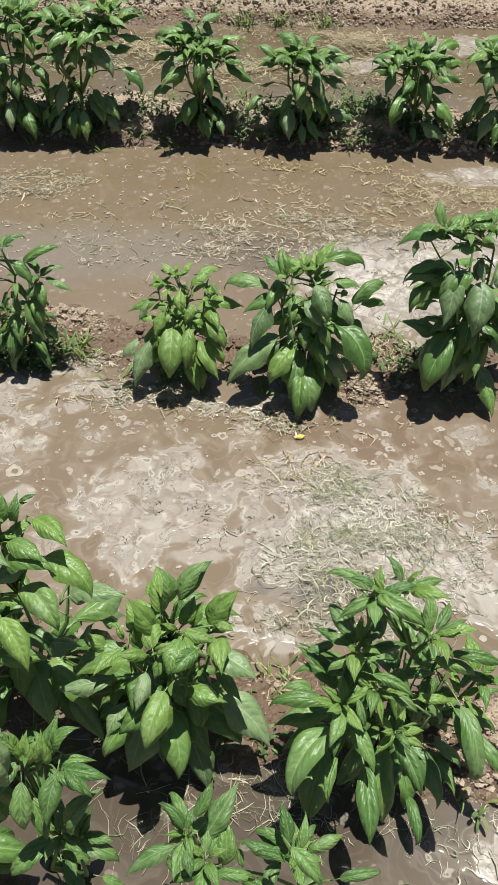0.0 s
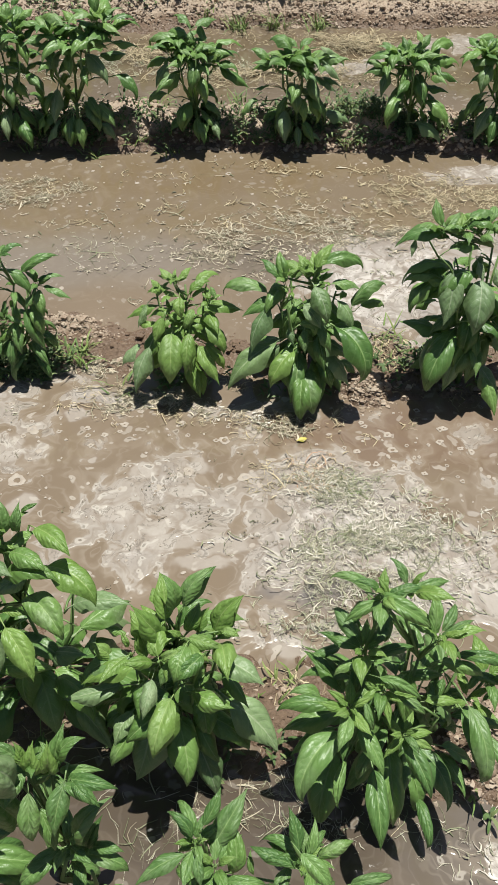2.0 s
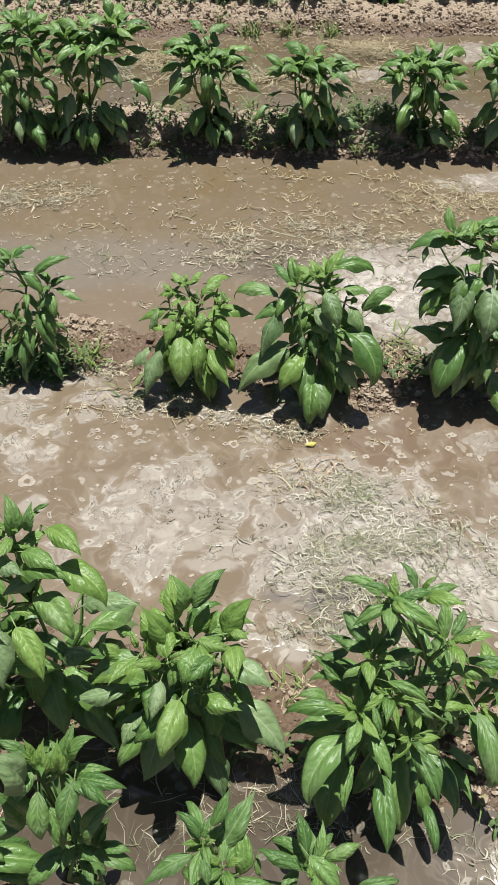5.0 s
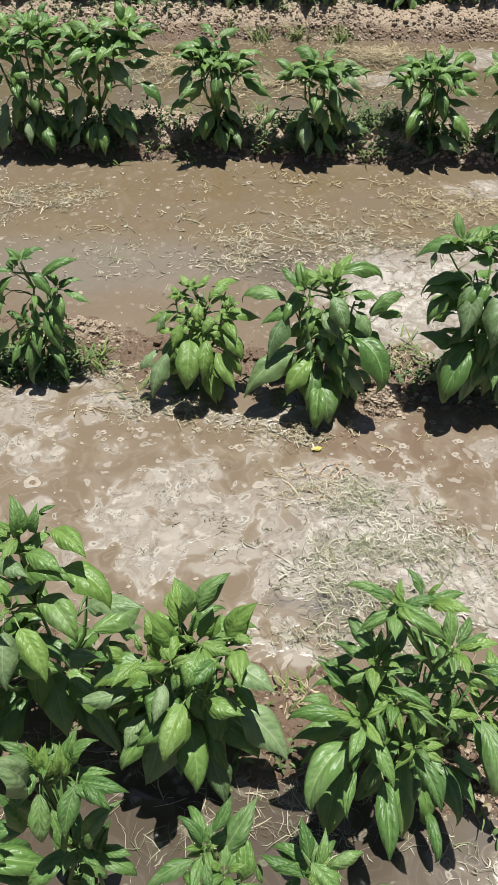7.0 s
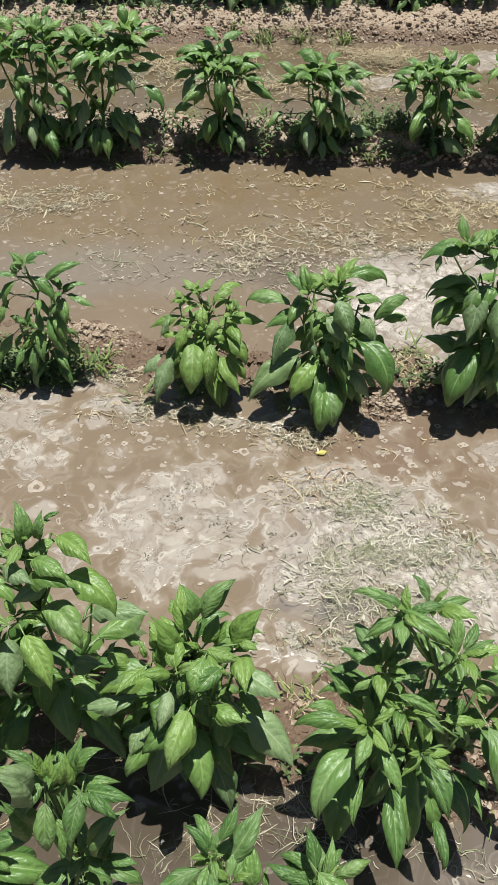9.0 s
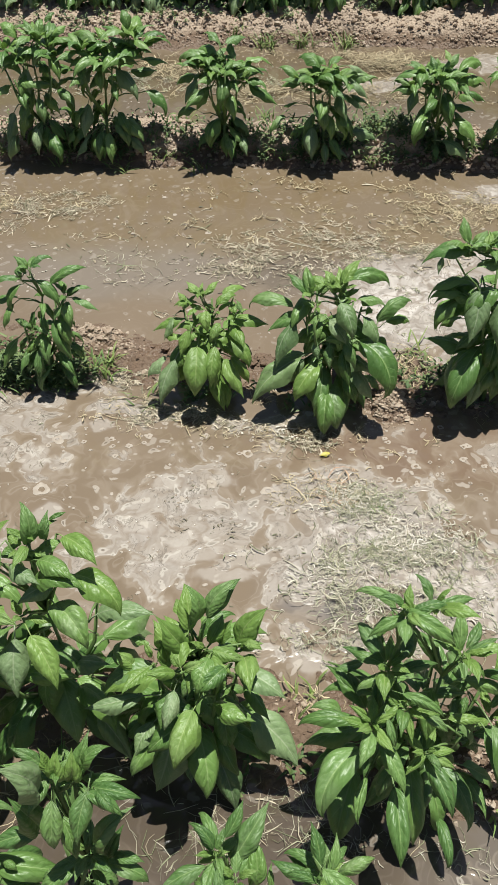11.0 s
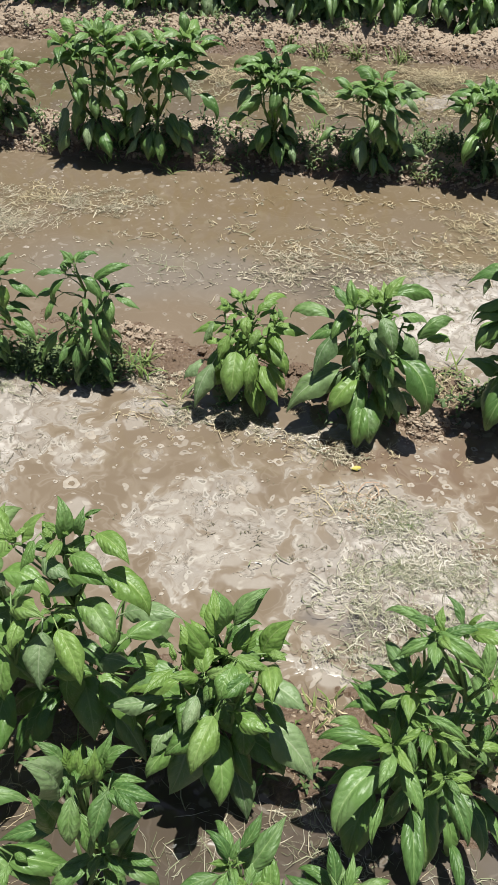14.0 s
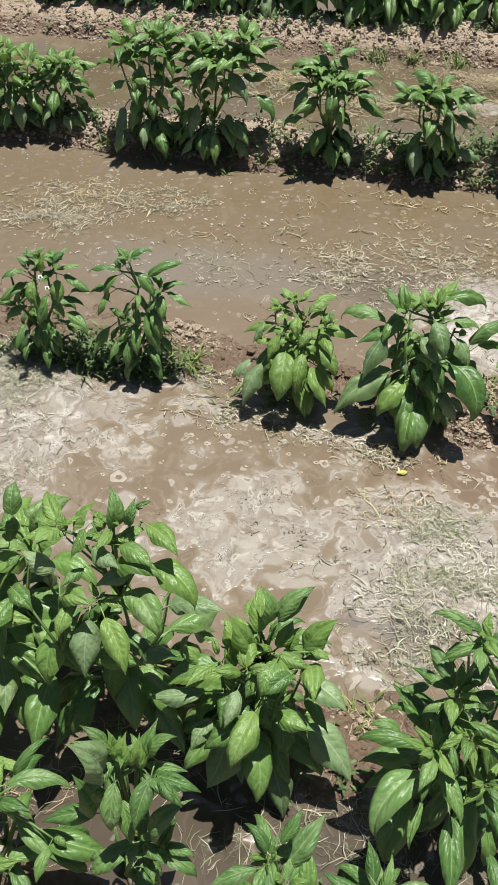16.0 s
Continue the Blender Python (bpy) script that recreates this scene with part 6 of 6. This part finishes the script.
straw_mat(0.25, 2.48, 0.60, 0.08, -5, 369, STRAW_GOLD, GOLD, 28, thick=0.008, long=0.046, wide=1.35, clump=10, curl=1.6)
straw_mat(-0.35, 2.05, 0.30, 0.20, 0, 120, STRAW_CREAM, GREY, 29, thick=0.008, long=0.046, wide=1.35, clump=10, curl=1.6)
for i, (x, y, turn, long) in enumerate([(-0.47, 2.06, 12, 0.20), (-0.36, 2.05, -24, 0.16), (-0.62, 2.04, -8, 0.18), (-0.50, 2.20, 20, 0.14), (-0.20, 2.28, 8, 0.22), (0.10, 2.21, 5, 0.24), (0.48, 1.83, 12, 0.20)]):
    straw_mat(x, y, 0.10, 0.02, turn, 20, STRAW_GREY, "long bent grass stems drifting on the brown water", 80 + i, 0.002, long * 0.7, 0.9, 2, 0.5, 0.25)
straw_mat(0.0, 2.2, 1.1, 0.34, 0, 820, STRAW_CREAM, GREY, 90, 0.003, 0.034, 1.9, 3)
straw_mat(0.2, 2.3, 0.9, 0.30, 0, 300, STRAW_GOLD, GOLD, 91, 0.003, 0.045, 1.4, 3)
# far furrow
straw_mat(-0.35, 3.42, 0.10, 0.12, 20, 1105, STRAW_GOLD, GOLD, 30, 0.04, 0.10, 1.5)
straw_mat(0.47, 3.45, 0.11, 0.11, 20, 1105, STRAW_GOLD, GOLD, 31, 0.04, 0.10, 1.5)
straw_mat(0.12, 3.20, 0.50, 0.10, -3, 2400, STRAW_GOLD, GOLD, 34, long=0.07, wide=1.3, clump=12)
straw_mat(-0.55, 3.30, 0.50, 0.12, -3, 1200, STRAW_GREY, GREY, 35, long=0.06, wide=1.2, clump=12)
straw_mat(0.30, 3.54, 0.70, 0.06, -3, 1500, STRAW_GOLD, GOLD, 36, long=0.07, wide=1.3, clump=12)
straw_mat(0.05, 3.28, 0.38, 0.13, 0, 1512, STRAW_GREY, GREY, 32, thick=0.008, long=0.046, wide=1.35, clump=10, curl=1.6)
straw_mat(0.45, 3.15, 0.40, 0.10, 0, 535, STRAW_GOLD, GOLD, 33, thick=0.008, long=0.046, wide=1.35, clump=10, curl=1.6)
# foot of the nearest ridge
straw_mat(-0.14, 0.52, 0.10, 0.06, 40, 55, STRAW_GREY, GOLD, 40, 0.008, 0.14, 0.8, 3, 0.5)
straw_mat(-0.06, 0.54, 0.16, 0.07, 20, 90, STRAW_CREAM, GOLD, 44, 0.008, 0.12, 0.8, 3, 0.6)
straw_mat(0.02, 0.54, 0.10, 0.05, 0, 150, STRAW_GREY, GREY, 41, 0.008, 0.09, 0.6, 4, 0.6)
straw_mat(0.34, 0.50, 0.14, 0.09, 20, 260, STRAW_GREY, GOLD, 42, 0.01, 0.060, 0.8, 5, 1.3)
straw_mat(0.38, 0.48, 0.12, 0.07, 0, 260, STRAW_WHITE, THREADS, 76, 0.004, 0.036, 0.8, 5, 1.4)
straw_mat(0.03, 0.735, 0.07, 0.035, -8, 220, STRAW_GOLD, "dry curled grass blades lying on the wet ridge", 77, 0.022, 0.07, 1.0, 5, 0.9)
straw_mat(-0.48, 0.52, 0.10, 0.08, 60, 220, STRAW_GOLD, GOLD, 43, 0.02, 0.10, 0.7)
# straw caught along the edges of the ridges
for row, seed in ((1, 50), (2, 51), (3, 52), (4, 53)):
    y0, slope, half, high = RIDGES[row]
    for k in range(5):
        x = -1.1 + 0.5 * k + 0.1 * (seed % 3)
        straw_mat(x, y0 + slope * x - half * 0.95, 0.26, 0.035, math.degrees(slope), 130, STRAW_GOLD, GOLD, seed + 10 * k, 0.015, 0.06, 0.8)


def grass_tuft(x, y, z, high, count, material, label, seed, spread=0.02, wide=0.005):
    """A tuft whose blades are parts of their own."""
    r = random.Random(seed)
    tuft = new("grass_tuft")
    tuft.matrix_basis = pose(x, y, z - 0.006)
    tagged(tuft, label, "grass", "grass tufts")
    for _ in range(count):
        verts, faces = [], []
        blade(verts, faces, (r.gauss(0, spread), r.gauss(0, spread), 0.002), r.uniform(0, 6.283), high * r.uniform(0.6, 1.25), wide * r.uniform(0.6, 1.2),
              r.gauss(0, 0.4), r.uniform(0.7, 1.5), r.uniform(0.6, 1.9), 5)
        part("blade", mesh("blade", verts, faces, material, smooth=False), tuft)


TUFT = "small tuft of green grass at the foot of a ridge"
for i, (x, y, high, count) in enumerate([(-0.40, 1.60, 0.060, 40), (0.35, 3.64, 0.08, 30), (-0.47, 2.63, 0.05, 14), (0.02, 3.66, 0.09, 40), (0.35, 1.66, 0.06, 24), (0.37, 2.72, 0.06, 30),
                                         (0.04, 0.745, 0.036, 10), (-0.21, 2.62, 0.05, 14), (-0.69, 2.67, 0.045, 14), (0.18, 3.66, 0.09, 34), (-0.30, 1.50, 0.05, 10),
                                         (-0.26, 2.86, 0.06, 18), (0.06, 2.66, 0.05, 16), (-0.62, 1.56, 0.06, 14), (0.33, 0.54, 0.05, 8), (0.70, 2.66, 0.06, 16), (0.02, 2.80, 0.06, 22), (0.37, 2.62, 0.05, 20), (-0.33, 2.66, 0.05, 14), (-0.88, 2.72, 0.06, 18), (-0.10, 3.72, 0.06, 16), (0.00, 0.735, 0.032, 8)]):
    row = min(range(len(RIDGES)), key=lambda k: abs(RIDGES[k][0] - y))
    grass_tuft(x, y, max(0.0, ridge_height(row, x, y)), high, count, TUFT_GREEN, TUFT, 100 + i)


def weed_patch(x, y, row, rx, ry, count, seed):
    """Low weeds with small narrow leaves round the foot of the plants."""
    r = random.Random(seed)
    verts, faces = [], []
    for _ in range(count):
        px, py = x + r.gauss(0, 0.5) * rx, y + r.gauss(0, 0.5) * ry
        z = ridge_height(row, px, py)
        if (row > 2 and z < 0.006) or (row == 2 and py < 1.455 - 0.15 * px):
            continue
        z = max(0.0, z)
        a = r.uniform(0, 6.283)
        for k in range(7):
            blade(verts, faces, (px + r.gauss(0, 0.005), py + r.gauss(0, 0.005), z + 0.004 + 0.010 * k * r.random()), a + k * 2.4, r.uniform(0.012, 0.030), r.uniform(0.004, 0.008), r.gauss(0, 0.5), r.uniform(0.2, 1.3), r.uniform(0.6, 1.9), 4)
    tagged(new("weed_patch", mesh("weed_patch", verts, faces, WEED, smooth=False)), "low dark green weeds growing round the feet of the pepper plants", "weeds", "weeds on the ridges", "stuff")


for i, (x, y, row, rx, ry, count) in enumerate([(-0.60, 2.72, 3, 0.30, 0.09, 190), (-0.13, 2.70, 3, 0.16, 0.08, 110), (0.19, 2.68, 3, 0.20, 0.09, 200), (0.40, 2.70, 3, 0.14, 0.08, 60), (0.55, 2.67, 3, 0.16, 0.08, 120), (-1.12, 2.82, 3, 0.24, 0.09, 90),
                                                (0.85, 2.64, 3, 0.16, 0.08, 70), (-0.52, 1.56, 2, 0.10, 0.07, 90), (-0.76, 1.58, 2, 0.14, 0.07, 110), (-0.64, 1.61, 2, 0.09, 0.06, 90), (-0.13, 1.50, 2, 0.12, 0.04, 14), (0.15, 1.47, 2, 0.14, 0.04, 16),
                                                (-0.5, 3.80, 4, 0.9, 0.06, 80), (0.6, 3.80, 4, 0.6, 0.06, 30), (0.44, 1.55, 2, 0.12, 0.06, 40), (0.04, 0.60, 1, 0.12, 0.08, 6), (0.44, 0.52, 1, 0.12, 0.05, 8), (-0.25, 0.66, 1, 0.12, 0.08, 8)]):
    weed_patch(x, y, row, rx, ry, count, 200 + i)


def foam_flecks(y0, y1, count, seed):
    """Flat bubbles and scraps of foam drifting in one furrow."""
    r = random.Random(seed)
    verts, faces = [], []
    for _ in range(count):
        x, y = r.uniform(-1.3, 1.1), r.uniform(y0, y1)
        size, n0 = r.uniform(0.0018, 0.0042) * (2.0 if r.random() < 0.15 else 1.0), len(verts)
        y -= 0.10 * x
        if noise.noise((x * 5, y * 7, seed)) < r.uniform(-0.4, 0.4):
            continue
        tall, turn = r.uniform(0.6, 1.0), r.uniform(0, 3.1)
        verts.append((x, y, 0.0026))
        for k in range(10):
            a = 0.6283 * k
            q = size * (1 + 0.35 * noise.noise((math.cos(a) * 1.3 + x * 50, math.sin(a) * 1.3, y * 50)))
            u, v = math.cos(a) * q, math.sin(a) * q * tall
            verts.append((x + u * math.cos(turn) - v * math.sin(turn), y + u * math.sin(turn) + v * math.cos(turn), 0.0008))
        faces += [(n0, n0 + 1 + k, n0 + 1 + (k + 1) % 10) for k in range(10)]
    tagged(new("foam_flecks", mesh("foam_flecks", verts, faces, FLECK)), "scattered pale flecks of foam floating on the water", "foam", "foam flecks", "stuff")


foam_flecks(0.80, 1.46, 900, 301)
foam_flecks(1.72, 2.62, 800, 302)
foam_flecks(3.00, 3.62, 500, 303)


def foam_rings(places, seed):
    """Ragged rings of foam round open bubbles of water."""
    r = random.Random(seed)
    verts, faces = [], []
    for x, y, size in places:
        n0, tall, hole = len(verts), r.uniform(0.7, 1.05), 0.42 if size > 0.015 else r.uniform(0.16, 0.50)
        for k in range(18):
            a = 6.2832 * k / 18
            wob = 1 + 0.55 * noise.noise((math.cos(a) * 1.2 + x * 50, math.sin(a) * 1.2, y * 50))
            inner = hole * (1 + 0.35 * noise.noise((math.cos(a) * 1.5 + x * 30, math.sin(a) * 1.5, 3.0)))
            for q, z in ((wob, 0.0006), ((wob + inner) * 0.5, 0.0024), (inner, 0.0005)):
                verts.append((x + math.cos(a) * size * q, y + math.sin(a) * size * q * tall, z))
        for k in range(18):
            a, b = n0 + 3 * k, n0 + 3 * ((k + 1) % 18)
            faces += [(a, b, b + 1, a + 1), (a + 1, b + 1, b + 2, a + 2)]
    tagged(new("foam_rings", mesh("foam_rings", verts, faces, FLECK)), "small pale rings of foam round open bubbles", "foam", "foam flecks", "stuff")


foam_rings([(-0.491, 1.224, 0.018), (-0.319, 1.35, 0.009), (-0.42, 1.365, 0.007), (-0.482, 1.373, 0.013), (-0.398, 1.443, 0.01), (-0.355, 1.484, 0.012), (-0.13, 1.236, 0.012), (-0.277, 1.381, 0.01), (-0.012, 1.214, 0.015), (0.355, 1.138, 0.008), (0.204, 1.29, 0.006), (0.303, 1.326, 0.009), (0.308, 1.28, 0.011), (0.303, 1.225, 0.008), (0.231, 1.279, 0.008), (0.175, 1.332, 0.006), (-0.054, 1.324, 0.012)], 310)
ring_rng = random.Random(311)
foam_rings([(ring_rng.uniform(0.10, 0.62), ring_rng.uniform(1.17, 1.40), ring_rng.uniform(0.003, 0.009)) for _ in range(34)], 312)
foam_rings([(ring_rng.uniform(-0.55, 0.05), ring_rng.uniform(1.22, 1.46), ring_rng.uniform(0.003, 0.008)) for _ in range(40)], 313)
foam_rings([(ring_rng.uniform(-0.9, 0.8), ring_rng.uniform(1.8, 2.6), ring_rng.uniform(0.004, 0.010)) for _ in range(22)], 314)


def clods(row, count, seed):
    """Loose crumbs of dry clay on one ridge."""
    r = random.Random(seed)
    ball = bmesh.new()
    bmesh.ops.create_icosphere(ball, subdivisions=1, radius=1.0)
    shape, tris = [v.co.copy() for v in ball.verts], [[v.index for v in f.verts] for f in ball.faces]
    ball.free()
    y0, slope, half, high = RIDGES[row]
    verts, faces = [], []
    for i in range(count):
        x = r.uniform(-1.3, 1.1) if row < 3 else r.uniform(-1.9, 1.4)
        y = y0 + slope * x + r.uniform(-1, 1) * half * 0.95
        z = ridge_height(row, x, y)
        if z < 0.004:
            continue
        size, n0 = r.uniform(0.0018, 0.0055) * (2.2 if r.random() < 0.08 else 1.0) , len(verts)
        for v in shape:
            k = size * (1 + 0.85 * noise.noise(v * 1.9 + Vector((i * 3.3, 0, 0))))
            verts.append((x + v.x * k * 1.2, y + v.y * k, z + v.z * k * 0.8 + size * 0.25))
        faces += [[n0 + q for q in f] for f in tris]
    tagged(new("soil_clods", mesh("soil_clods", verts, faces, DRY_CLAY if row > 2 else SOIL, smooth=False)), "crumbled dry clay clods lying on the ridge", "soil clods", "clods", "stuff")


for row in range(len(RIDGES)):
    clods(row, (300, 500, 900, 6200, 9000)[row], 400 + row)


def edge_clods(row, count, seed):
    """Larger broken clods along the front edge of one ridge."""
    r = random.Random(seed)
    ball = bmesh.new()
    bmesh.ops.create_icosphere(ball, subdivisions=2, radius=1.0)
    shape, tris = [v.co.copy() for v in ball.verts], [[v.index for v in f.verts] for f in ball.faces]
    ball.free()
    y0, slope, half, high = RIDGES[row]
    verts, faces = [], []
    for i in range(count):
        x = r.uniform(-1.3, 1.1) if row < 3 else r.uniform(-1.9, 1.4)
        y = y0 + slope * x - half * r.uniform(0.55, 1.0)
        if noise.noise((x * 6, row * 3.0, 1.0)) < r.uniform(-0.3, 0.3):
            continue
        z = max(0.0, ridge_height(row, x, y))
        size, n0 = r.uniform(0.0025, 0.007), len(verts)
        for v in shape:
            k = size * (1 + 0.7 * noise.noise(v * 1.6 + Vector((i * 3.3, 0, 0))) + 0.3 * noise.noise(v * 5.0 + Vector((i * 3.3, 0, 0))))
            verts.append((x + v.x * k * 1.2, y + v.y * k, z + v.z * k * 0.9 + size * 0.35))
        faces += [[n0 + q for q in f] for f in tris]
    tagged(new("soil_clods", mesh("soil_clods", verts, faces, DRY_CLAY, smooth=False)), "broken pinkish clay clods along the edge of the ridge", "soil clods", "clods", "stuff")


for row in (2, 3, 4):
    edge_clods(row, (0, 0, 160, 1500, 2000)[row], 450 + row)


def mound_clods(x, y, reach, count, row, seed):
    """A heap of broken dry clay on one mound of a ridge."""
    r = random.Random(seed)
    ball = bmesh.new()
    bmesh.ops.create_icosphere(ball, subdivisions=1, radius=1.0)
    shape, tris = [v.co.copy() for v in ball.verts], [[v.index for v in f.verts] for f in ball.faces]
    ball.free()
    verts, faces = [], []
    for i in range(int(count * 1.8)):
        px, py = x + r.gauss(0, 0.5) * reach, y + r.gauss(0, 0.4) * reach
        z = max(0.0, ridge_height(row, px, py))
        size, n0 = 0.0011 + 0.0048 * r.random() ** 3 * (1.6 if r.random() < 0.1 else 1.0), len(verts)
        for v in shape:
            k = size * (1 + 1.2 * noise.noise(v * 1.7 + Vector((i * 3.3, 0, 0))))
            verts.append((px + v.x * k * 1.2, py + v.y * k, z + v.z * k * 0.8 - size * 0.1))
        faces += [[n0 + q for q in f] for f in tris]
    tagged(new("soil_clods", mesh("soil_clods", verts, faces, DRY_CLAY, smooth=False)), "heap of pale crumbled clay clods on the ridge", "soil clods", "clods", "stuff")


for i, (x, y, reach, count, row) in enumerate([(0.38, 0.61, 0.10, 700, 1), (0.275, 1.455, 0.055, 420, 2), (-0.46, 1.715, 0.08, 420, 2), (-0.39, 1.69, 0.07, 240, 2), (-0.35, 2.72, 0.08, 260, 3), (0.16, 2.68, 0.10, 90, 3), (0.45, 2.66, 0.10, 110, 3), (-0.64, 1.66, 0.10, 60, 2), (0.04, 0.70, 0.07, 40, 1)]):
    mound_clods(x, y, reach, count, row, 470 + i)


def fallen_leaf(x, y, z, length, turn, material, label):
    me = leaf_mesh("fallen_leaf", 0.5, 0.4, 0.1, 0.1, 0.2, material)
    ob = new("fallen_leaf", me)
    ob.matrix_basis = pose(x, y, z, 0, 0, turn) @ Matrix.Diagonal((length, length, length, 1))
    tagged(ob, label, "leaf")


fallen_leaf(0.125, 1.318, 0.006, 0.025, 110, YELLOW, "small yellow fallen leaf floating among straw")
